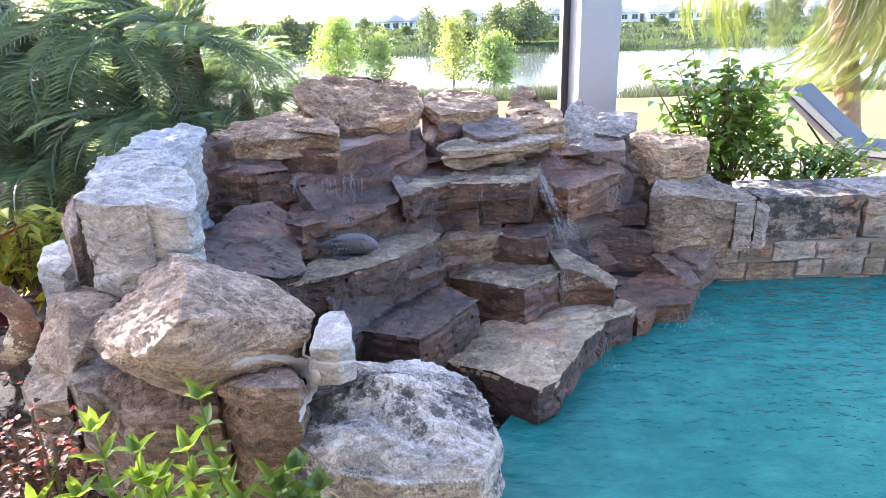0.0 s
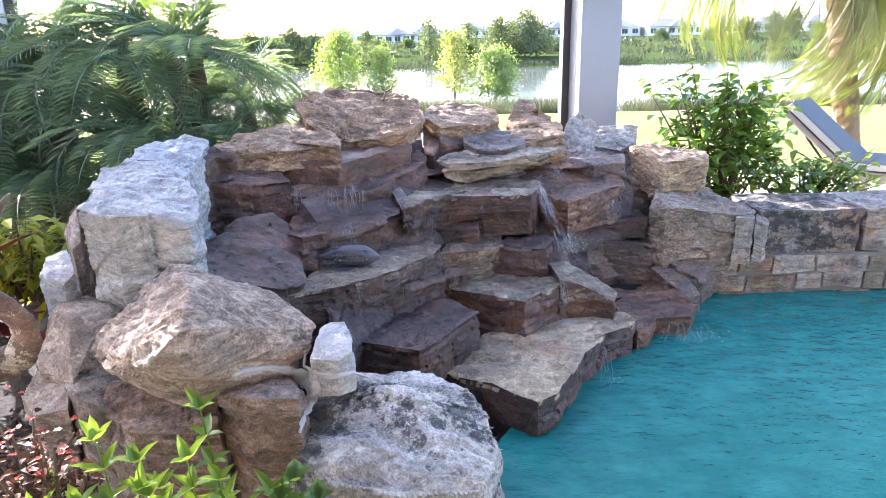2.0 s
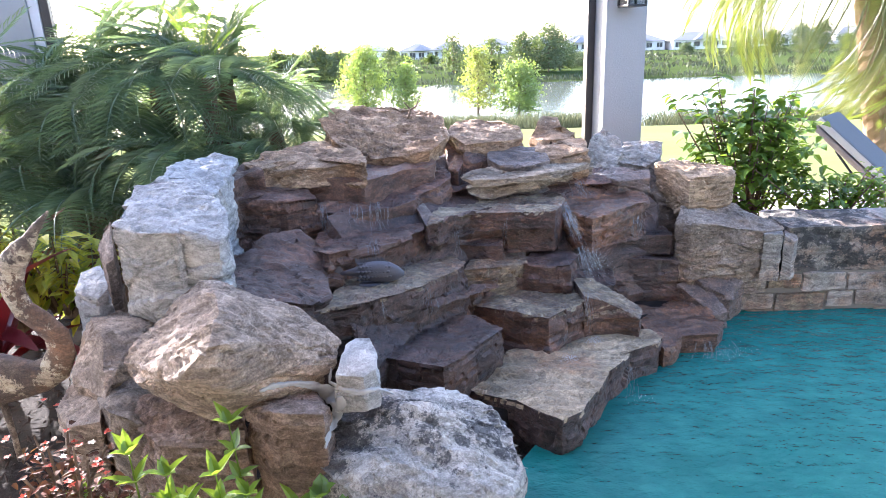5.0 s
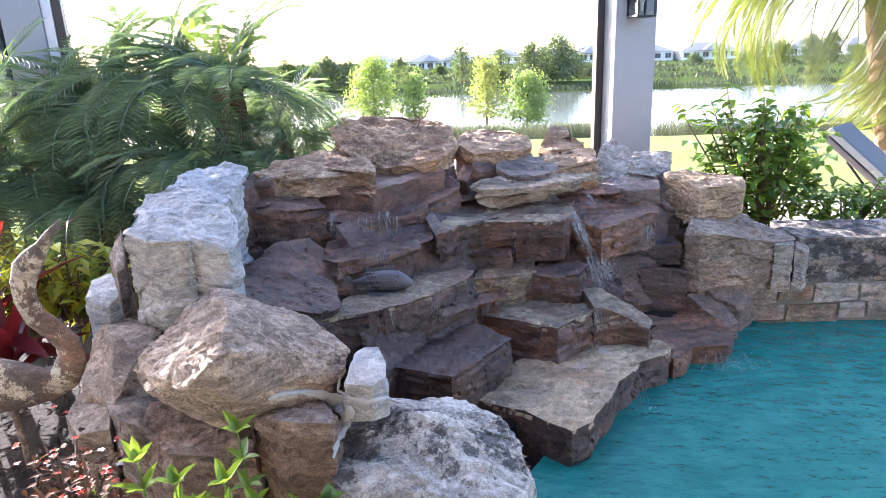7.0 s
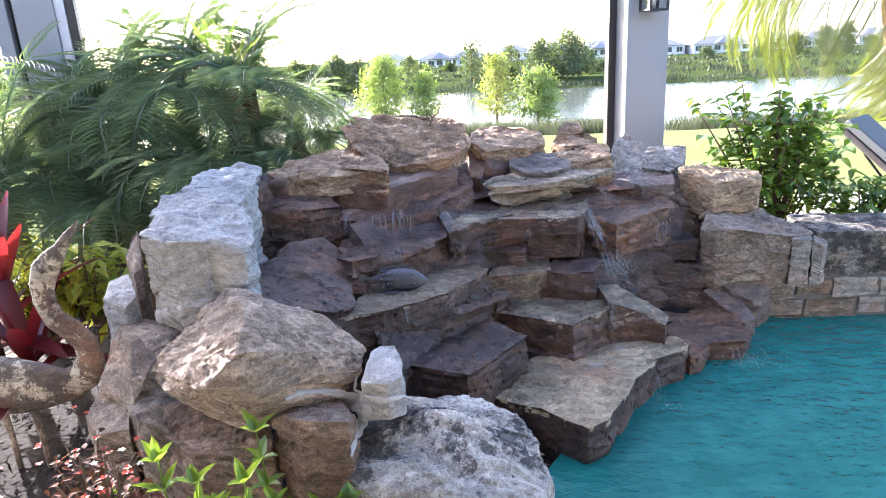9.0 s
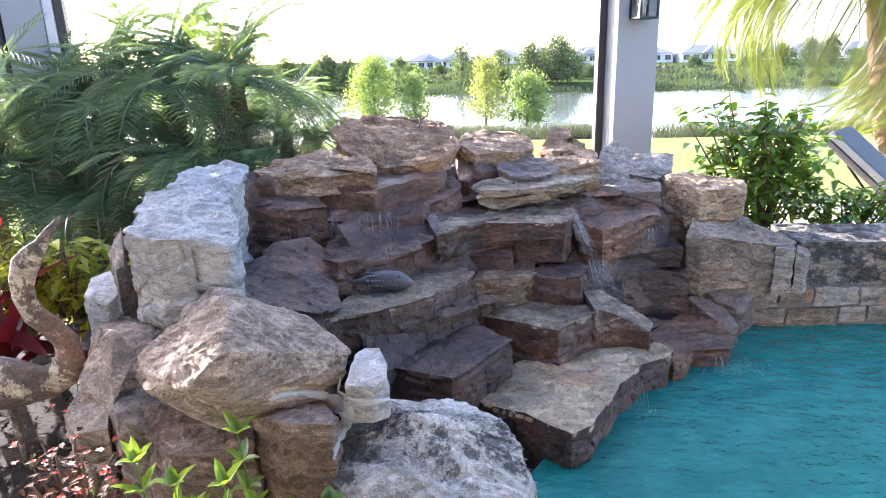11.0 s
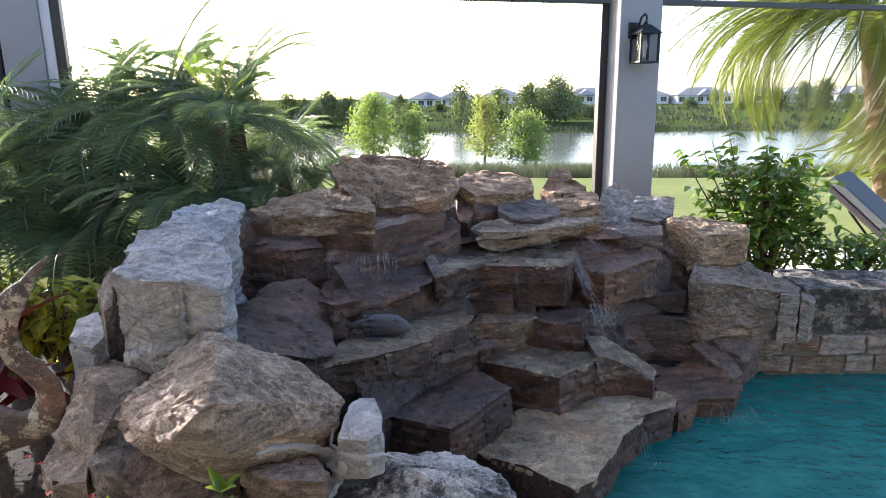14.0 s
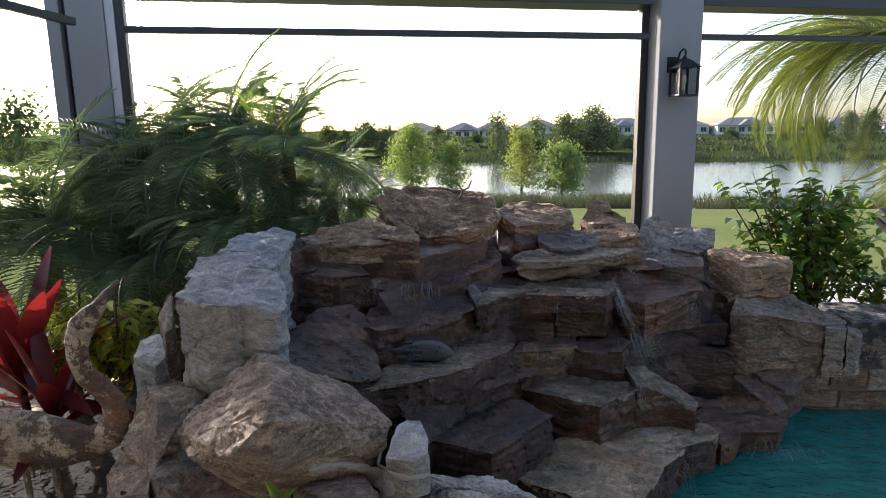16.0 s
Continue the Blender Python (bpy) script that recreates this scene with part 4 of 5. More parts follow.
# ---- plants ----
def frond_mesh(name, mat, length, leaflets, blade, width, arch, seed, droop=0.35, fan=(0.35, 0.9), lift=0.4):
    """An arching feather leaf along +x: a tapering rib and two rows of narrow leaflets that rise in a V and bend over."""
    rnd = random.Random(seed)
    bm = bmesh.new()
    spine = []
    at, way = Vector((0, 0, 0)), 0.0
    for i in range(13):
        spine.append(at.copy())
        way = -arch * ((i + 1) / 13) ** 1.3
        at += Vector((math.cos(way), 0.08 * math.sin(i * 0.25 + seed), math.sin(way))) * length / 12
    tube(bm, spine, [0.008 * (1 - 0.85 * i / 12) * max(1, length) for i in range(13)], 4)
    for k in range(leaflets):
        s = 0.1 + 0.9 * k / (leaflets - 1)
        i = min(11, int(s * 12))
        at = spine[i].lerp(spine[i + 1], s * 12 - i)
        d = (spine[i + 1] - spine[i]).normalized()
        up = Vector((-d.z, 0, d.x))
        for side in (-1, 1):
            out = Vector((0, side, 0))
            way = d * (fan[0] + (fan[1] - fan[0]) * s + rnd.uniform(-0.04, 0.04)) + out + up * (lift * (1 - 0.5 * s) + rnd.uniform(-0.06, 0.06))
            size = blade * (0.4 + 0.7 * math.sin(math.pi * min(1, 0.15 + 0.8 * s))) * rnd.uniform(0.93, 1.06)
            leaf(bm, at, way, d.cross(way), size, width * rnd.uniform(0.85, 1.15), 0.2, droop * rnd.uniform(0.7, 1.3))
    return mesh_of(name, bm, mat)


def palm(name, label, stems, meshes, counts, trunk_mat, seed, elevations, scale=(0.85, 1.15)):
    rnd = random.Random(seed)
    ob = thing(name, label, "palm", at=stems[0][0])
    for n, (foot, head, r) in enumerate(stems):
        foot, head = Vector(foot), Vector(head)
        bm = bmesh.new()
        count = max(8, int((head - foot).length / 0.06))
        pts = [foot.lerp(head, i / count) - ob.location for i in range(count + 1)]
        tube(bm, pts, r, 14)
        bm.verts.ensure_lookup_table()
        for i, p in enumerate(pts):
            for k in range(14):
                v = bm.verts[i * 14 + k]
                v.co += (v.co - p) * (0.3 * abs(noise.noise(Vector((i * 0.8, k * 1.7 + n, seed)))) + 0.07 * ((i + k // 2) % 2))
        part("trunk", bm, trunk_mat, ob, "", False)
        for k in range(counts[n]):
            fr = part("frond", rnd.choice(meshes), None, ob)
            el = elevations[0] + (elevations[1] - elevations[0]) * (((k * 0.618 + 0.1) % 1.0) ** 0.9)
            az = k * 137.5 + rnd.uniform(-18, 18)
            s = rnd.uniform(*scale)
            fr.matrix_basis = Matrix.Translation(head - ob.location + Vector((0, 0, 0.04 * rnd.random()))) @ pose(0, 0, 0, 0, 0, az) @ pose(0, 0, 0, rnd.uniform(-20, 20), -el, 0) @ Matrix.Diagonal((s, s, s, 1))
    return ob


pygmy = [frond_mesh("frond", FROND, 0.88, 28, 0.155, 0.0088, a, i + 3, 0.16, (0.3, 0.75), 0.3) for i, a in enumerate((0.9, 1.3, 1.7, 2.2))]
palm("pygmy_date_palm", "dense clump of dark green pygmy date palm with arching fronds",
     [((-2.0, 4.22, 0), (-2.03, 4.2, 1.5), 0.06), ((-2.43, 4.12, 0), (-2.46, 4.1, 1.36), 0.06), ((-2.72, 3.87, 0), (-2.75, 3.85, 1.06), 0.06), ((-1.76, 3.92, 0), (-1.79, 3.9, 1.05), 0.05), ((-2.3, 3.57, 0), (-2.32, 3.55, 0.85), 0.05), ((-2.8, 3.47, 0), (-2.83, 3.45, 1.0), 0.05), ((-2.1, 4.2, 0), (-2.12, 4.18, 0.95), 0.05), ((-2.5, 4.05, 0), (-2.52, 4.03, 0.9), 0.05), ((-1.7, 4.3, 0), (-1.72, 4.28, 0.9), 0.05)],
     pygmy, (46, 46, 38, 42, 38, 44, 36, 34, 36), BARK, 5, (-20, 88))
palm("pygmy_date_palm", "dark green pygmy date palm arching over the capping slabs", [((-1.6, 4.32, 0), (-1.63, 4.3, 1.5), 0.055)], pygmy, (56,), BARK, 15, (-5, 86), (0.8, 1.02))
palm("pygmy_date_palm", "low dark green pygmy date palm behind pale boulders", [((-1.4, 4.27, 0), (-1.42, 4.25, 0.98), 0.05)], pygmy, (46,), BARK, 16, (0, 84), (0.55, 0.78))
palm("pygmy_date_palm", "small dark green pygmy date palm behind capping slabs", [((-1.36, 4.52, 0), (-1.38, 4.5, 1.14), 0.045), ((-1.2, 4.52, 0), (-1.22, 4.5, 0.88), 0.045)], pygmy, (46, 38), BARK, 17, (-5, 84), (0.58, 0.82))
fresh = [frond_mesh("frond", FROND_NEW, 0.62, 22, 0.16, 0.008, 0.5, 8, 0.1, (0.9, 1.6))]
palm("pygmy_date_palm", "young upright yellow-green fronds of a pygmy date palm", [((-1.68, 4.14, 0.0), (-1.68, 4.12, 1.52), 0.05)], fresh, (8,), BARK, 6, (62, 88), (0.5, 0.75))
date = [frond_mesh("frond", FROND_YELLOW, 2.45, 72, 0.21, 0.0135, a, i + 13, 0.1, (0.45, 0.8), 0.35) for i, a in enumerate((1.4, 1.9, 2.5))]
palm("date_palm", "tall date palm with yellowish drooping fronds and a ringed trunk", [((5.85, 9.0, -0.6), (5.18, 9.1, 2.7), 0.15)], date, (185,), PALM_BARK, 9, (-50, 58))


def bush(name, label, category, centre, size, count, blade, width, mat, seed, stems=14, spikes=0):
    """A leafy shrub: stems from the ground, leaves along the shoots, some tall open shoots on top."""
    rnd = random.Random(seed)
    c = Vector(centre)
    ob = thing(name, label, category, at=(c.x, c.y, c.z - size[2]))
    o = Vector(ob.location)
    bl = bmesh.new()
    shape = broad_leaf if width > 0.45 * blade else leaf
    shoots = []
    for i in range(stems + spikes):
        d = Vector((rnd.gauss(0, 1), rnd.gauss(0, 1), rnd.gauss(0.3, 0.8))).normalized()
        r = rnd.uniform(0.65, 1.05)
        if i >= stems:
            d, r = Vector((rnd.uniform(-0.95, 0.85), rnd.uniform(-0.5, 0.5), rnd.uniform(0.75, 1.0))), rnd.uniform(1.0, 1.3)
        tip = c + Vector((d.x * size[0], d.y * size[1], d.z * size[2])) * r
        root = Vector((c.x + d.x * size[0] * 0.15, c.y + d.y * size[1] * 0.15, c.z - size[2]))
        mid = root.lerp(tip, 0.5) + Vector((0, 0, size[2] * 0.15))
        pts = [root - o, root.lerp(mid, 0.6) - o, mid - o, mid.lerp(tip, 0.55) - o, tip - o]
        part("branch", tube(bmesh.new(), pts, [0.011, 0.009, 0.007, 0.005, 0.0025], 5), BARK, ob)
        shoots.append(pts)
    for k in range(count):
        if k % 5 < 2:
            d = Vector((rnd.gauss(0, 1), rnd.gauss(0, 1), rnd.gauss(0, 1))).normalized() * rnd.uniform(0.35, 1.0) ** 0.5
            lump = 0.8 + 0.4 * noise.noise(d * 2.2 + Vector((seed, 0, 0)))
            at = c - o + Vector((d.x * size[0], d.y * size[1], d.z * size[2])) * lump
        else:
            pts = shoots[k % len(shoots)]
            s = rnd.uniform(0.3, 1.0) * 4
            i = min(3, int(s))
            at = pts[i].lerp(pts[i + 1], s - i) + Vector((rnd.gauss(0, 1), rnd.gauss(0, 1), rnd.gauss(0, 1))) * blade * 0.25
        az = rnd.uniform(0, math.tau)
        way = Vector((math.cos(az), math.sin(az), rnd.uniform(-0.7, 0.4)))
        shape(bl, at, way, Vector((-math.sin(az), math.cos(az), rnd.uniform(-0.4, 0.4))), blade * rnd.uniform(0.55, 1.2), width * rnd.uniform(0.7, 1.15), 0.15, rnd.uniform(0, 0.35))
    part("foliage", bl, mat, ob)
    return ob


bush("hibiscus_shrub", "bushy green hibiscus shrub behind the pool wall", "shrub", (2.2, 4.98, 0.72), (0.64, 0.34, 0.56), 1350, 0.11, 0.075, HIBISCUS, 21, 22, 15)
bush("low_shrub", "low spreading green shrub on the pool wall", "shrub", (2.74, 4.74, 0.46), (0.6, 0.24, 0.24), 1000, 0.07, 0.042, HIBISCUS, 22, 18, 5)
bush("croton_shrub", "yellow-green croton shrub beside the boulders", "shrub", (-2.5, 3.15, 0.57), (0.45, 0.35, 0.32), 420, 0.12, 0.05, CROTON, 23, 18)


def tree(name, label, at, height, width, mat, seed, count, blade, lean=0.0, waist=0.5):
    rnd = random.Random(seed)
    ob = thing(name, label, "tree", at=at)
    bt, bl = bmesh.new(), bmesh.new()
    tube(bt, [(0, 0, -0.3), (0.01 * height, 0, height * 0.4), (lean * height, 0, height * 0.92)], [height * 0.022, height * 0.016, height * 0.004], 7)
    tips = []
    for i in range(22):
        s = 0.14 + 0.8 * i / 21
        az = i * 2.4 + rnd.uniform(-0.4, 0.4)
        r = width * 0.5 * (math.sin(math.pi * min(1.0, (s - 0.1) / 0.95) ** waist) ** 0.7) * rnd.uniform(0.7, 1.1)
        a = Vector((0, 0, height * s * 0.85))
        b = Vector((math.cos(az) * r, math.sin(az) * r, height * (s + 0.06)))
        tube(bt, [a, a.lerp(b, 0.6) + Vector((0, 0, 0.02 * height)), b], [height * 0.007, height * 0.004, height * 0.001], 4)
        tips.append((a, b))
    for k in range(count):
        a, b = tips[k % len(tips)]
        f = rnd.uniform(0.25, 1.05)
        p = a.lerp(b, f) + Vector((rnd.gauss(0, 1), rnd.gauss(0, 1), rnd.gauss(0, 0.8))) * width * 0.085
        d = Vector((rnd.gauss(0, 1), rnd.gauss(0, 1), rnd.gauss(0, 0.7)))
        leaf(bl, p, d, d.orthogonal(), blade * rnd.uniform(0.6, 1.3), blade * 0.55, 0.2, 0.2)
    part("trunk", bt, BARK, ob)
    part("crown", bl, mat, ob)
    return ob


tree("cypress_tree", "lime green young cypress at the lake edge", (-7.1, 45, -2.5), 4.7, 3.6, LIME, 31, 4200, 0.22)
tree("cypress_tree", "small lime green cypress at the lake edge", (-4.15, 43.5, -2.5), 3.6, 2.4, LIME, 32, 2400, 0.2)
tree("cypress_tree", "yellowing young cypress at the lake edge", (0.7, 42.6, -2.4), 4.3, 2.8, GOLD, 33, 2600, 0.21)
tree("round_tree", "rounded lime green tree at the lake edge", (3.15, 40, -2.4), 3.3, 3.3, LIME, 34, 3600, 0.21)
far_kinds = [tree("far_tree", "hazy dark green tree on the far lake shore", (-21.4, 93, land(-21.4, 93) - 0.3), 5.0, 5.5, FAR_GREEN, 41, 1800, 0.45),
             tree("far_tree", "hazy dark green tree on the far lake shore", (11.5, 93, land(11.5, 93) - 0.3), 6.6, 6.0, FAR_GREEN, 42, 2000, 0.45),
             tree("far_tree", "slender open far tree on the lake shore", (-1.9, 95, land(-1.9, 95) - 0.3), 6.2, 4.6, FAR_GREEN, 43, 800, 0.45),
             tree("far_tree", "low bushy far tree on the lake shore", (-30, 92, land(-30, 92) - 0.3), 3.2, 5.5, FAR_GREEN, 44, 1600, 0.45)]
for ob in far_kinds:
    tagged(ob, group="trees on the far shore")
rnd = random.Random(4)
spots = [(-18.0, 92, 1), (-16.0, 96, 0), (-24.5, 94, 1), (-28, 97, 0), (-34, 98, 1), (-40, 95, 0), (-47, 96, 1), (-13.5, 118, 1), (-10.8, 112, 3), (0.6, 108, 0), (3.6, 100, 3), (7.6, 92, 1), (9.6, 96, 0), (13.6, 97, 1), (16.6, 108, 0), (19.5, 112, 3), (4.5, 118, 2), (52, 128, 1), (60, 132, 0), (68, 130, 1), (-55, 100, 0), (-64, 104, 1), (-75, 106, 0), (-2, 130, 3), (-20, 140, 3), (-30, 135, 0), (12, 140, 3), (74, 150, 1), (84, 150, 0), (49, 150, 3), (58, 160, 2), (-8, 150, 3)]
for x, y, k in spots:
    s = rnd.uniform(0.6, 0.95)
    copy_thing(far_kinds[k], pose(x, y, land(x, y) - 0.3, 0, 0, rnd.uniform(0, 360)) @ Matrix.Diagonal((s, s, s, 1)))
tree("lake_tree", "broad gray-green tree across the lake beyond the column", (-33, 40, -1.0), 5.2, 6.0, FAR_GREEN, 47, 1600, 0.4)


def tufts(name, label, mat, places, blades, height, seed, spread=0.5, width=0.03):
    """Long grass in clumps: thin bent blades."""
    rnd = random.Random(seed)
    bm = bmesh.new()
    for x, y in places:
        for _ in range(blades):
            px, py = x + rnd.gauss(0, spread), y + rnd.gauss(0, spread)
            h = height * rnd.uniform(0.5, 1.15)
            az = rnd.uniform(0, math.tau)
            way = Vector((math.cos(az) * 0.4, math.sin(az) * 0.4, 1))
            leaf(bm, Vector((px, py, land(px, py) - 0.05)), way, Vector((-math.sin(az), math.cos(az), 0)), h, width * rnd.uniform(0.7, 1.4), 0.1, 0.12)
    return tagged(part(name, bm, mat), label, "grass", kind="stuff")


rnd = random.Random(8)
tufts("shore_reeds", "pale green reeds and tall grass on the near lake shore", REED_NEAR, [(rnd.uniform(-3, 6.5), rnd.uniform(29.5, 33)) for _ in range(130)] + [(rnd.uniform(8, 24), rnd.uniform(30, 33.5)) for _ in range(120)], 42, 1.25, 1, 0.4, 0.035)
tufts("shore_reeds", "dense reeds on the near lake shore", REED, [(rnd.uniform(-40, -6), rnd.uniform(33.5, 37)) for _ in range(110)] + [(rnd.uniform(24, 45), rnd.uniform(33, 37)) for _ in range(60)], 26, 1.0, 2, 0.5, 0.05)
tufts("far_reeds", "band of tall reeds on the far lake shore", FAR_SCRUB, [(x + rnd.uniform(-1, 1), rnd.uniform(80, 88)) for x in np.arange(-70, 100, 0.8)], 22, 1.0, 3, 0.7, 0.14)
tufts("far_scrub", "rough green scrub beyond the lake", FAR_SCRUB, [(rnd.uniform(-90, 140), rnd.uniform(92, 200)) for _ in range(420)], 18, 0.9, 4, 1.6, 0.4)


def house(x, y, w, d, h, rise, seed):
    """A far single-storey house with a hipped roof and a row of windows."""
    rnd = random.Random(seed)
    z = land(x, y)
    ob = thing("house", "pale single-storey house with a gray hipped roof", "house", "houses across the lake", at=(x, y, z))
    part("wall", boxed((-w / 2, -d / 2, -1), (w / 2, d / 2, h)), WALL_PAINT, ob)
    bm = bmesh.new()
    e = 0.6
    low = [bm.verts.new(p) for p in ((-w / 2 - e, -d / 2 - e, h), (w / 2 + e, -d / 2 - e, h), (w / 2 + e, d / 2 + e, h), (-w / 2 - e, d / 2 + e, h))]
    k = min(w, d) * 0.45
    a, b = bm.verts.new((-w / 2 + k, 0, h + rise)), bm.verts.new((w / 2 - k, 0, h + rise))
    for f in ((low[0], low[1], b, a), (low[1], low[2], b), (low[2], low[3], a, b), (low[3], low[0], a), low[::-1]):
        bm.faces.new(f)
    part("roof", bm, ROOF, ob)
    bm = bmesh.new()
    q = w * rnd.uniform(-0.15, 0.15)
    lo = [bm.verts.new(p) for p in ((q - w * 0.2, -d / 2 - 2.2, h), (q + w * 0.2, -d / 2 - 2.2, h), (q + w * 0.2, 0, h), (q - w * 0.2, 0, h))]
    top = bm.verts.new((q, -d / 2 + 1.0, h + rise * 0.75))
    end = bm.verts.new((q, 0, h + rise * 0.75))
    for f in ((lo[0], lo[1], top), (lo[1], lo[2], end, top), (lo[3], lo[0], top, end)):
        bm.faces.new(f)
    part("roof", bm, ROOF, ob)
    n = int(w / 3)
    for i in range(n):
        cx = -w / 2 + (i + 0.5) * w / n
        win = part("window", boxed((cx - 0.95, -d / 2 - 0.05, h * 0.28), (cx + 0.95, -d / 2 + 0.05, h * 0.8)), DARK_GLASS, ob)
        part("frame", boxed((cx - 0.03, -d / 2 - 0.08, h * 0.28), (cx + 0.03, -d / 2 - 0.051, h * 0.8)), WALL_PAINT, win)


for i, (x, y, w) in enumerate(((-17, 235, 11), (-6, 237, 12), (27, 250, 13), (41, 238, 14), (62, 240, 13), (80, 235, 17), (100, 240, 15), (120, 246, 16), (141, 250, 15), (-36, 252, 13), (11, 262, 13))):
    house(x, y, w * 1.1, 12, 3.0, 2.7, i)

# ---- pool edge wall stones ----
def block(lo, hi, mat, seed, owner, label=""):
    c = [(lo[0], lo[1], hi[2]), (hi[0], lo[1], hi[2]), (hi[0], hi[1], hi[2]), (lo[0], hi[1], hi[2])]
    return part("stone", rough_rock(c, 1.0, seed, foot=lo[2], grain=0.03, rugged=0.6), mat, owner, label, "crisp")


rnd = random.Random(12)
x = 2.06
for i, w in enumerate((0.7, 0.72, 0.66, 0.7, 0.62, 0.7, 0.8)):
    block((x, 4.0, 0.15), (x + w - 0.012, 4.46, 0.46), (ROCK_LICHEN, ROCK_GRAY, ROCK_BUFF)[i % 3] if i else ROCK_CAP, 200 + i, wall, "gray capping block")
    x += w
for row, (z0, z1) in enumerate(((0.03, 0.145), (-0.1, 0.02), (-0.3, -0.11))):
    x = 1.72 + 0.06 * row
    while x < 6.5:
        w = rnd.uniform(0.14, 0.36)
        y0 = 3.99
        block((x, y0, z0 + rnd.uniform(-0.02, 0.01)), (x + w - 0.008, y0 + 0.3, z1 + rnd.uniform(-0.02, 0.005)), rnd.choice((ROCK_CAP, ROCK_GRAY, ROCK_MOSSY, ROCK_MOSSY)), 300 + int(x * 50) + row, wall)
        x += w

# ---- falling water ----
def stream(top, low, width, strands, seed, bulge=0.05, thick=0.0011):
    """Thin uneven strands of water that slide over an edge and fall apart, each a part."""
    rnd = random.Random(seed)
    a, b = Vector(top), Vector(low)
    for k in range(strands):
        q = rnd.gauss(0, 0.33)
        start, end = rnd.uniform(0, 0.25) * (rnd.random() < 0.5), rnd.uniform(0.55, 1.0)
        pts, rad = [], []
        for i in range(12):
            s = start + (end - start) * i / 11
            sway = 0.012 * noise.noise(Vector((s * 4, k * 1.7, seed))) + 0.004 * noise.noise(Vector((s * 14, k, seed)))
            pts.append(a.lerp(b, s) + Vector((q * width * (0.8 + 0.5 * s) + sway, -bulge * math.sin(math.pi * min(1, s * 1.1)) * 0.6, 0.02 * (1 - s) ** 2)))
            rad.append(thick * rnd.uniform(0.35, 1.6) * (1 - 0.4 * i / 11))
        part("water_strand", tube(bmesh.new(), pts, rad, 5), FALLING, FALL, "thin white strand of falling water", True)


stream((0.54, 3.6, 0.745), (0.65, 3.52, 0.49), 0.05, 24, 1, 0.03, 0.0011)
stream((0.64, 3.5, 0.5), (0.7, 3.42, 0.33), 0.09, 22, 2, 0.03, 0.001)
for k, (a, b, w, n) in enumerate((((-0.79, 3.25, 0.86), (-0.76, 3.2, 0.7), 0.035, 6), ((-0.51, 3.28, 0.85), (-0.5, 3.25, 0.7), 0.06, 11), ((-0.45, 3.3, 0.84), (-0.45, 3.28, 0.72), 0.03, 4), ((-0.62, 3.24, 0.85), (-0.62, 3.22, 0.73), 0.09, 6),
                              ((-0.51, 3.12, 0.69), (-0.49, 3.06, 0.57), 0.06, 7), ((-0.43, 2.73, 0.51), (-0.4, 2.7, 0.41), 0.015, 3), ((0.63, 3.24, 0.31), (0.64, 3.2, 0.09), 0.035, 9), ((-0.07, 3.36, 0.71), (-0.06, 3.34, 0.52), 0.02, 3), ((0.2, 3.46, 0.7), (0.18, 3.45, 0.52), 0.02, 3),
                              ((0.8, 2.88, 0.05), (0.82, 2.85, -0.11), 0.05, 5), ((0.68, 3.93, 0.8), (0.72, 3.86, 0.71), 0.09, 10), ((1.0, 3.7, 0.62), (1.0, 3.67, 0.44), 0.08, 6), ((-0.22, 2.88, 0.5), (-0.21, 2.86, 0.32), 0.08, 4), ((0.48, 3.02, 0.21), (0.48, 2.99, 0.08), 0.03, 4), ((1.36, 3.3, -0.02), (1.38, 3.27, -0.11), 0.2, 12))):
    stream(a, b, w, n, 10 + k)


def splash(centre, size, count, seed):
    rnd = random.Random(seed)
    bm = bmesh.new()
    for _ in range(count):
        p = Vector(centre) + Vector((rnd.gauss(0, size[0]), rnd.gauss(0, size[1]), rnd.gauss(0, size[2])))
        bmesh.ops.create_icosphere(bm, subdivisions=1, radius=rnd.uniform(0.0005, 0.0013), matrix=Matrix.Translation(p) @ Matrix.Diagonal((rnd.uniform(0.7, 1.3), 0.8, rnd.uniform(0.8, 3.0), 1)))
    tagged(part("splash", bm, FOAM, FALL, "white splashing foam", True), kind="stuff")


splash((0.72, 3.5, 0.44), (0.04, 0.03, 0.055), 320, 1)
splash((0.66, 3.18, 0.08), (0.022, 0.02, 0.01), 260, 2)
splash((0.5, 2.98, 0.075), (0.026, 0.02, 0.007), 200, 3)
splash((1.42, 3.36, -0.1), (0.1, 0.05, 0.01), 220, 4)
splash((0.84, 2.86, -0.1), (0.03, 0.02, 0.008), 25, 5)

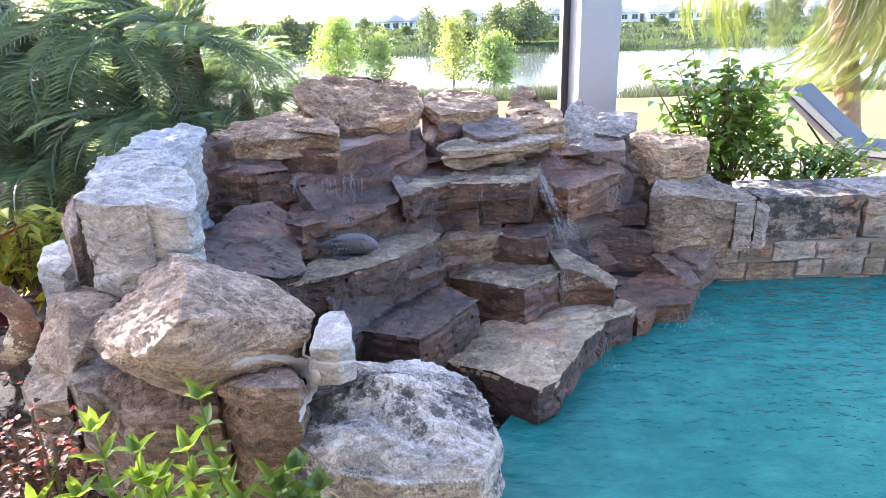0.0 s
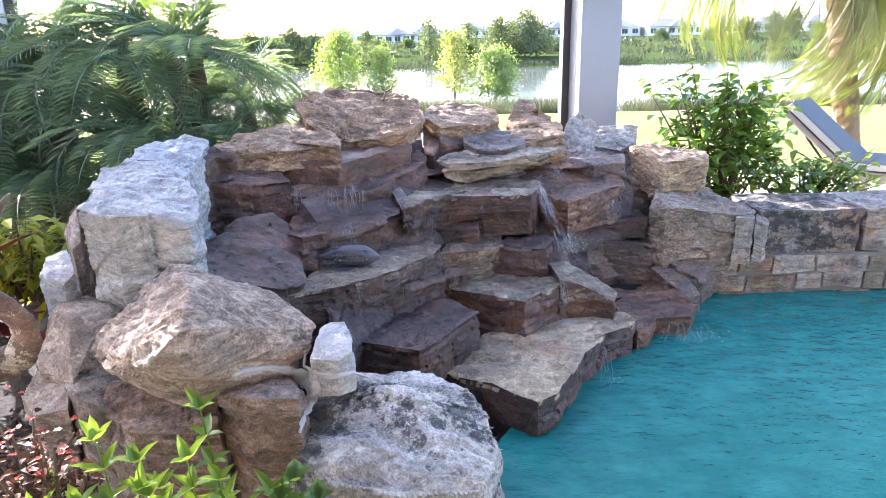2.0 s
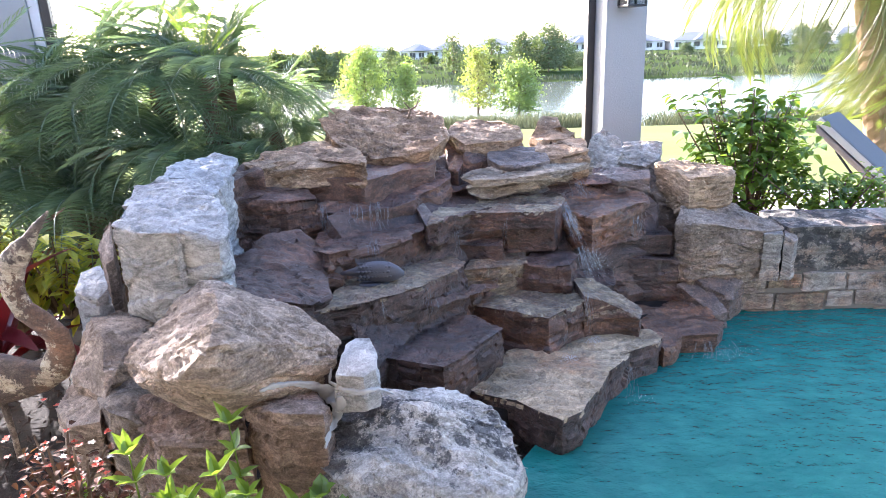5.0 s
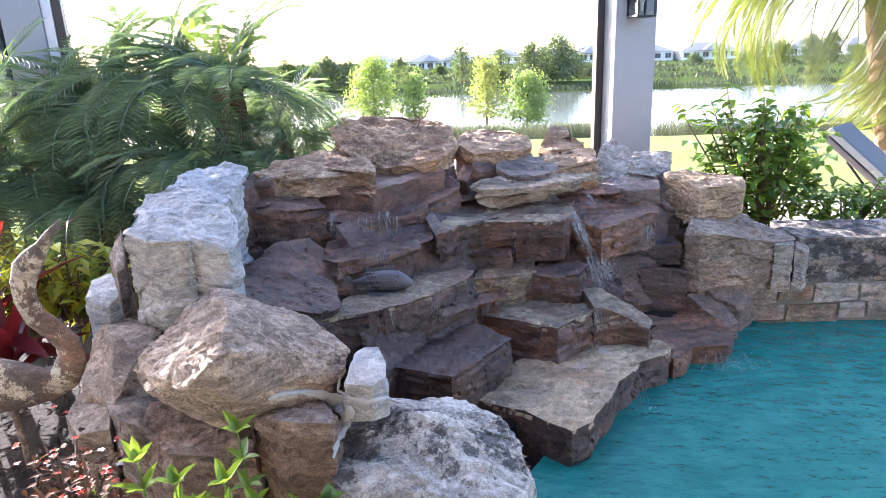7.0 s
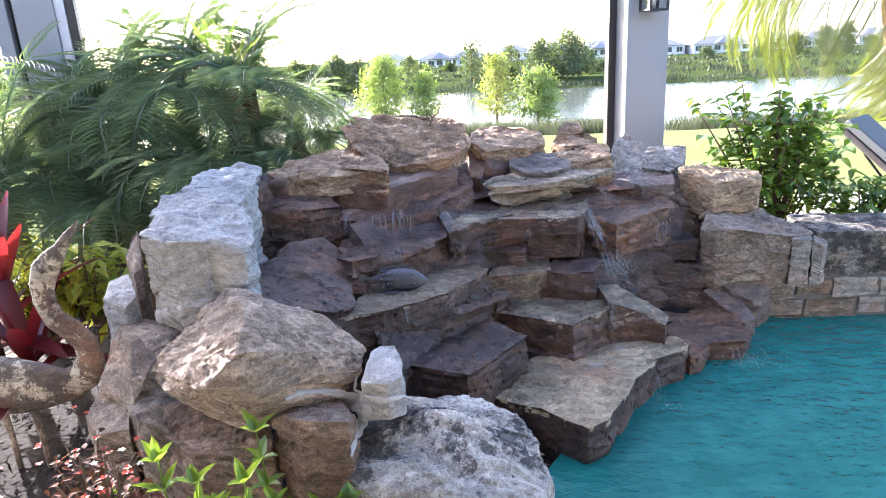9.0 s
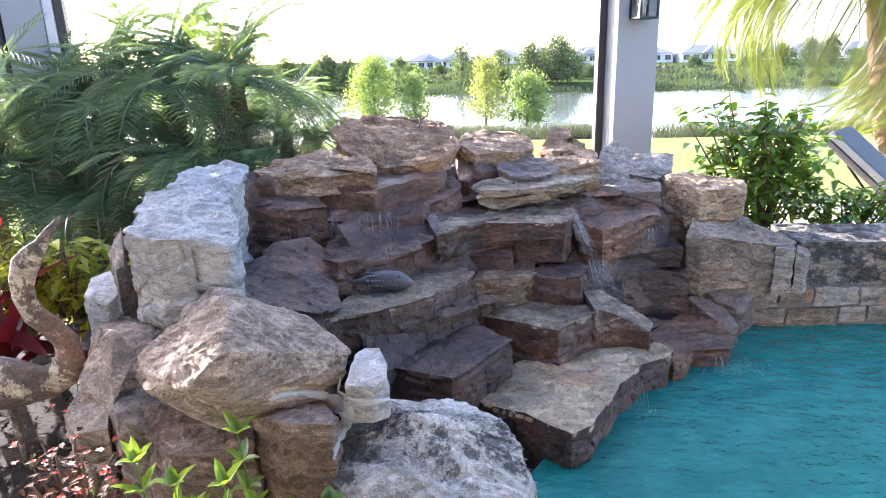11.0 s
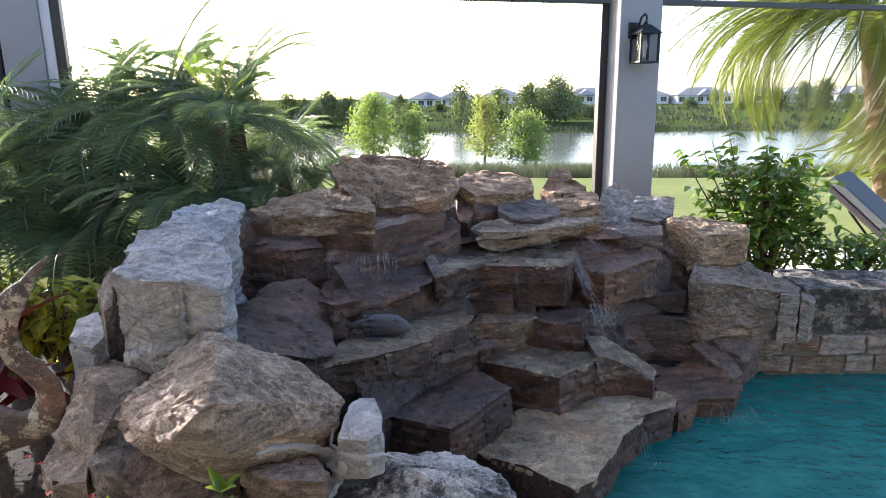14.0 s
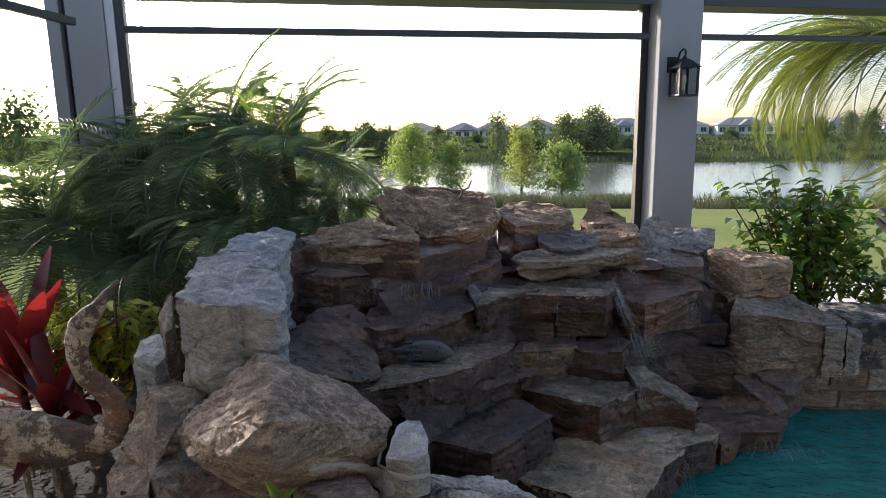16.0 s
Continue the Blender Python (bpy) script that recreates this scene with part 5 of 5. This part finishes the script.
# ---- mortar seams ----
def mortar(line, widths, seed):
    """A smear of mortar laid over a joint: it follows the stones beneath it, thick in the middle and thin at its ragged edges."""
    bpy.context.view_layer.update()
    graph, eye = bpy.context.evaluated_depsgraph_get(), Vector((0, 0, 1.6))
    pts = [Vector((x, 1.9, z)) for x, z in line]
    rays, depth = [], []
    for i in range(len(pts) - 1):
        for k in range(8):
            f = k / 8
            c, w = pts[i].lerp(pts[i + 1], f), widths[i] + (widths[i + 1] - widths[i]) * f
            d = (pts[i + 1] - pts[i]).normalized()
            across = Vector((-d.z, 0, d.x)) * w * (1 + 0.6 * noise.noise(Vector((len(rays) * 0.35, seed, 0))))
            row = [(c + across * j / 4 - eye) / 1.9 for j in range(-4, 5)]
            hits = [scene.ray_cast(graph, eye, q.normalized())[1].y for q in row]
            rays.append(row)
            depth.append([min(1.99, max(1.7, y)) for y in hits])
    mean = [sorted(row)[3] for row in depth]
    bm, front, back = bmesh.new(), [], []
    for i, row in enumerate(rays):
        near = mean[max(0, i - 3):i + 4]
        m = sum(near) / len(near)
        ys = [min(m + 0.016, max(m - 0.016, y)) - 0.008 * (1 - ((j - 4) / 4) ** 2) + 0.003 * noise.noise(Vector((i * 0.6, j * 0.8, seed))) for j, y in enumerate(depth[i])]
        front.append([bm.verts.new(eye + q * y) for q, y in zip(row, ys)])
        back.append([bm.verts.new(eye + q * (y + 0.04)) for q, y in zip(row, ys)])
    for side in (front, back):
        for p, q in zip(side, side[1:]):
            for j in range(8):
                bm.faces.new((p[j], p[j + 1], q[j + 1], q[j]))
    for a, b, c, d in zip(front, front[1:], back, back[1:]):
        for j in (0, 8):
            bm.faces.new((a[j], b[j], d[j], c[j]))
    bmesh.ops.recalc_face_normals(bm, faces=bm.faces)
    part("mortar_seam", bm, MORTAR, FALL, "smeared white mortar seam", True)


mortar([(-0.750, 0.520), (-0.696, 0.541), (-0.626, 0.549), (-0.558, 0.540), (-0.505, 0.509), (-0.476, 0.474), (-0.485, 0.420), (-0.518, 0.357), (-0.545, 0.277)], [0.005, 0.012, 0.01, 0.018, 0.032, 0.028, 0.017, 0.01, 0.005], 1)
mortar([(-0.489, 0.604), (-0.501, 0.553), (-0.457, 0.522), (-0.403, 0.508), (-0.335, 0.525), (-0.274, 0.499)], [0.003, 0.006, 0.01, 0.012, 0.007, 0.003], 2)

tagged(part("twig", tube(tube(bmesh.new(), [(-0.41, 4.35, 1.2), (-0.39, 4.33, 1.26), (-0.35, 4.33, 1.28), (-0.33, 4.34, 1.33)], [0.008, 0.007, 0.006, 0.003], 6), [(-0.39, 4.33, 1.26), (-0.43, 4.32, 1.31)], [0.006, 0.003], 6), BARK), "small bent dark twig lying on a capping slab", "twig")

# ---- fish figure on its ledge ----
bm = bmesh.new()
pts = [Vector((-0.67 + 0.036 * i, 3.0, 0.56 + 0.012 * math.sin(i * 0.4))) for i in range(10)]
tube(bm, pts, [0.010, 0.014, 0.024, 0.038, 0.05, 0.057, 0.058, 0.052, 0.038, 0.012], 12)
for v in bm.verts:
    v.co.y = 3.0 + (v.co.y - 3.0) * 0.6
leaf(bm, Vector((-0.64, 3.0, 0.535)), Vector((-1, -0.1, 0.7)), Vector((0.7, 0.1, 1)), 0.12, 0.07)
leaf(bm, Vector((-0.64, 3.0, 0.53)), Vector((-1, -0.1, -0.2)), Vector((0.2, 0.1, 1)), 0.11, 0.06)
for i in range(7):
    leaf(bm, Vector((-0.56 + 0.022 * i, 3.0, 0.595)), Vector((-0.6, 0, 1)), Vector((1, 0, 0)), 0.06, 0.035)
for r in range(5):
    for k in range(9):
        a = radians(-55 + 33 * r)
        c = Vector((-0.575 + 0.019 * k + 0.009 * (r % 2), 3.0 - 0.03 * math.cos(a), 0.568 + 0.045 * math.sin(a)))
        bmesh.ops.create_icosphere(bm, subdivisions=1, radius=0.0115, matrix=Matrix.Translation(c) @ Matrix.Diagonal((1.0, 0.5, 0.8, 1)))
box(bm, (-0.58, 2.97, 0.45), (-0.42, 3.03, 0.51), 0.01)
tagged(part("fish_figure", bm, FISH_SKIN, None, "", True), "small weathered clay fish figure with raised scales on a ledge", "figure")

# ---- rusty bird sculpture ----
bm = bmesh.new()
spine = [(-1.6, 1.1), (-1.66, 1.04), (-1.7, 0.99), (-1.74, 0.95), (-1.785, 0.905), (-1.81, 0.84), (-1.815, 0.77), (-1.79, 0.7), (-1.73, 0.65), (-1.68, 0.59), (-1.675, 0.515), (-1.715, 0.445), (-1.79, 0.405), (-1.89, 0.4), (-2.015, 0.4), (-2.14, 0.405), (-2.3, 0.41), (-2.45, 0.42)]
wide = [0.005, 0.018, 0.028, 0.044, 0.054, 0.053, 0.05, 0.05, 0.052, 0.056, 0.06, 0.064, 0.072, 0.1, 0.128, 0.138, 0.12, 0.04]
tube(bm, [Vector((x, 2.25, z)) for x, z in spine], wide, 14)
for v in bm.verts:
    v.co.y = 2.25 + (v.co.y - 2.25) * 0.42 + 0.004 * noise.noise(v.co * 20)
for x in (-1.98, -2.12):
    tube(bm, [(x, 2.25, 0.3), (x, 2.26, 0.12), (x + 0.01, 2.25, -0.02)], [0.016, 0.012, 0.012], 8)
tagged(part("bird_sculpture", bm, RUST, None, "", True), "rusty peeling metal bird sculpture with a curved neck", "sculpture")

# ---- planting bed ----
def blades(name, label, at, count, length, width, mat, seed, low=0.35, droop=0.3):
    """A rosette of long strap leaves, each a part."""
    rnd = random.Random(seed)
    ob = thing(name, label, "plant", at=at)
    part("stem", tube(bmesh.new(), [(0, 0, -0.02), (0.01, 0, 0.1), (0, 0, 0.26)], [0.022, 0.02, 0.015], 7), BARK, ob)
    for k in range(count):
        az, up = k * 2.4 + rnd.uniform(-0.3, 0.3), low + (1.35 - low) * k / count
        n = length * rnd.uniform(0.75, 1.15)
        bm = bmesh.new()
        rows = []
        for i in range(8):
            s = i / 7
            out = n * s * math.cos(up) * (1 + 0.1 * s)
            z = 0.1 + 0.16 * k / count + n * s * math.sin(up) - droop * n * s * s * math.cos(up)
            w = width * 0.5 * math.sin(math.pi * (0.08 + 0.9 * s)) ** 0.8
            c = Vector((math.cos(az) * out, math.sin(az) * out, z))
            sd = Vector((-math.sin(az), math.cos(az), 0)) * w
            rows.append([bm.verts.new(c - sd + Vector((0, 0, w * 0.4))), bm.verts.new(c), bm.verts.new(c + sd + Vector((0, 0, w * 0.4)))])
        for p, q in zip(rows, rows[1:]):
            bm.faces.new((p[0], p[1], q[1], q[0]))
            bm.faces.new((p[1], p[2], q[2], q[1]))
        part("leaf", bm, mat, ob, "", True)
    return ob


blades("cordyline", "red and dark maroon cordyline with broad strap leaves", (-2.52, 2.75, 0.2), 26, 0.78, 0.12, RED_LEAF, 51, 0.25)
blades("cordyline", "small red cordyline behind the bird sculpture", (-2.2, 2.55, 0.15), 16, 0.52, 0.085, RED_LEAF, 52, 0.2)


def shoot(label, at, height, whorls, blade, width, mat, seed, lean=(0, 0)):
    """A leafy upright shoot: a thin stem with whorls of pointed leaves."""
    rnd = random.Random(seed)
    ob = thing("ixora_shoot", label, "plant", "leafy shoots in the bed", at=at)
    tip = Vector((lean[0], lean[1], height))
    part("stem", tube(bmesh.new(), [(0, 0, -0.02), tip * 0.5 + Vector((0.01, 0, 0)), tip], [0.005, 0.004, 0.002], 6), SHOOT, ob)
    for k in range(whorls):
        s = 0.4 + 0.6 * (k + 1) / whorls
        for j in range(4 if k < whorls - 1 else 5):
            az = j * math.tau / 4 + k * 0.8 + rnd.uniform(-0.3, 0.3)
            bm = bmesh.new()
            up = 0.25 + 0.8 * (k / whorls) + rnd.uniform(-0.2, 0.3)
            broad_leaf(bm, tip * s, Vector((math.cos(az), math.sin(az), up)), Vector((-math.sin(az), math.cos(az), 0)), blade * rnd.uniform(0.7, 1.15), width, 0.22, 0.12)
            part("leaf", bm, mat, ob)
    return ob


rnd = random.Random(61)
for i, (x, y, h) in enumerate(((-0.95, 1.42, 0.6), (-0.86, 1.4, 0.56), (-0.8, 1.36, 0.46), (-0.7, 1.4, 0.56), (-0.62, 1.42, 0.48), (-0.7, 1.56, 0.6), (-0.9, 1.3, 0.42), (-0.74, 1.3, 0.42), (-0.56, 1.38, 0.42), (-1.0, 1.36, 0.46), (-0.66, 1.3, 0.44), (-0.5, 1.42, 0.4), (-1.1, 1.3, 0.44), (-0.83, 1.48, 0.42), (-1.16, 1.5, 0.42))):
    shoot("bright yellow-green leafy shoot in the planting bed", (x, y, 0), h, 4, 0.085, 0.03, SHOOT, 70 + i, (rnd.uniform(-0.04, 0.04), rnd.uniform(-0.04, 0.04)))
for i, (x, y, h) in enumerate(((-0.44, 1.45, 0.44), (-0.48, 1.42, 0.4), (-0.38, 1.44, 0.38))):
    shoot("broad-leaved dark green weed beside a boulder", (x, y, 0), h, 3, 0.07, 0.055, HIBISCUS, 90 + i)


def flower_bush(label, centre, size, count, seed):
    ob = bush("flowering_shrub", label, "shrub", centre, size, count, 0.036, 0.02, BEGONIA, seed, 14)
    rnd = random.Random(seed + 1)
    o = Vector(ob.location)
    for k in range(20):
        c = Vector(centre) + Vector((rnd.gauss(0, size[0] * 0.6), rnd.gauss(0, size[1] * 0.6), size[2] * rnd.uniform(0.2, 1.05))) - o
        bm = bmesh.new()
        for j in range(6):
            az = j * 1.05 + rnd.random()
            leaf(bm, c, Vector((math.cos(az), math.sin(az), rnd.uniform(0.1, 0.8))), Vector((-math.sin(az), math.cos(az), 0)), 0.013, 0.009, 0.1, 0.1)
        part("flower", bm, RED_FLOWER if k % 7 else WHITE_PETAL, ob)
    return ob


flower_bush("low shrub with red and pale flowers in the bed", (-1.12, 1.42, 0.42), (0.16, 0.14, 0.2), 260, 81)
flower_bush("low shrub with red and pale flowers in the bed", (-1.3, 1.6, 0.4), (0.16, 0.14, 0.18), 220, 83)
bush("croton_shrub", "yellow-green croton shrub under the palm", "shrub", (-2.12, 2.95, 0.66), (0.34, 0.22, 0.26), 320, 0.12, 0.05, CROTON, 24, 14)

bm = bmesh.new()
rnd = random.Random(99)
for _ in range(3800):
    x, y = rnd.uniform(-3.4, -0.3), rnd.uniform(1.2, 4.6)
    if x > -1.0 and y > 1.7:
        continue
    way = Vector((rnd.gauss(0, 1), rnd.gauss(0, 1), rnd.gauss(0, 0.35)))
    leaf(bm, Vector((x, y, 0.012 + 0.012 * rnd.random())), way, way.cross(Vector((0, 0, 1))), rnd.uniform(0.03, 0.09), rnd.uniform(0.008, 0.02), 0.3)
tagged(part("mulch_chips", bm, CHIP), "dark shredded bark mulch on the bed", "mulch", kind="stuff")

# ---- wall lantern ----
lan = thing("wall_lantern", "black metal carriage lantern on the gray column", "lantern", at=(1.355, 5.53, 1.92))
lan.rotation_euler = (0, 0, radians(16.2))
part("backplate", boxed((-0.09, 0.105, 0.2), (0.0, 0.118, 0.33), 0.004), BLACK, lan)
part("arm", tube(bmesh.new(), [(-0.02, 0.11, 0.26), (-0.02, 0.07, 0.3), (-0.015, 0.05, 0.36), (0.0, 0.02, 0.385), (0.0, -0.005, 0.37), (0.0, -0.01, 0.33)], 0.009, 8), BLACK, lan)
bm = bmesh.new()
lo = [bm.verts.new(p) for p in ((-0.1, -0.1, 0.23), (0.1, -0.1, 0.23), (0.1, 0.1, 0.23), (-0.1, 0.1, 0.23))]
hi = [bm.verts.new(p) for p in ((-0.03, -0.03, 0.3), (0.03, -0.03, 0.3), (0.03, 0.03, 0.3), (-0.03, 0.03, 0.3))]
for i in range(4):
    bm.faces.new((lo[i], lo[(i + 1) % 4], hi[(i + 1) % 4], hi[i]))
bm.faces.new(lo[::-1]); bm.faces.new(hi)
part("roof", bm, BLACK, lan)
part("finial", tube(bmesh.new(), [(0, 0, 0.295), (0, 0, 0.31), (0, 0, 0.33)], [0.028, 0.018, 0.01], 10), BLACK, lan)
part("base", boxed((-0.085, -0.085, 0.0), (0.085, 0.085, 0.016), 0.004), BLACK, lan)
for x in (-0.078, 0.078):
    for y in (-0.078, 0.078):
        part("post", boxed((x - 0.008, y - 0.008, 0.016), (x + 0.008, y + 0.008, 0.23)), BLACK, lan)
for lo, hi in (((-0.07, -0.08, 0.016), (0.07, -0.077, 0.23)), ((-0.07, 0.077, 0.016), (0.07, 0.08, 0.23)), ((-0.08, -0.07, 0.016), (-0.077, 0.07, 0.23)), ((0.077, -0.07, 0.016), (0.08, 0.07, 0.23))):
    pane = part("pane", boxed(lo, hi), GLASS, lan, "clear glass pane")
    pane.visible_shadow = False
part("bulb", tube(bmesh.new(), [(0, 0, 0.05), (0, 0, 0.1), (0, 0, 0.13), (0, 0, 0.16), (0, 0, 0.175)], [0.012, 0.014, 0.024, 0.018, 0.004], 10), PIPING, lan)

# ---- lounge chair ----
chair = thing("sun_lounger", "brown wicker sun lounger with a gray cushion, backrest raised", "lounger", at=(3.68, 5.65, 0.12))
chair.rotation_euler = (0, 0, radians(-41))
part("frame", boxed((0.0, -0.33, 0.2), (1.35, 0.33, 0.29), 0.015), WICKER, chair)
tilt = pose(0, 0, 0.29, 0, 41, 0)
part("backrest", boxed((-0.72, -0.33, -0.03), (0.0, 0.33, 0.02), 0.015, tilt), WICKER, chair)
back = part("cushion", boxed((-0.74, -0.3, 0.022), (0.0, 0.3, 0.095), 0.03, tilt), CUSHION, chair, "gray backrest cushion")
part("piping", boxed((-0.74, -0.318, 0.03), (0.0, -0.302, 0.085), 0.007, tilt), PIPING, back, "pale edge")
seat = part("cushion", boxed((0.0, -0.3, 0.292), (1.35, 0.3, 0.365), 0.03), CUSHION, chair, "gray seat cushion")
part("piping", boxed((0.0, -0.318, 0.3), (1.35, -0.302, 0.355), 0.007), PIPING, seat, "pale edge")
part("prop", tube(bmesh.new(), [(-0.02, -0.3, 0.22), (-0.2, -0.3, 0.36), (-0.35, -0.3, 0.55)], 0.011, 8), BLACK, chair)
for x in (0.08, 1.27):
    for y in (-0.29, 0.29):
        part("leg", boxed((x - 0.03, y - 0.03, 0), (x + 0.03, y + 0.03, 0.2), 0.006), WICKER, chair)
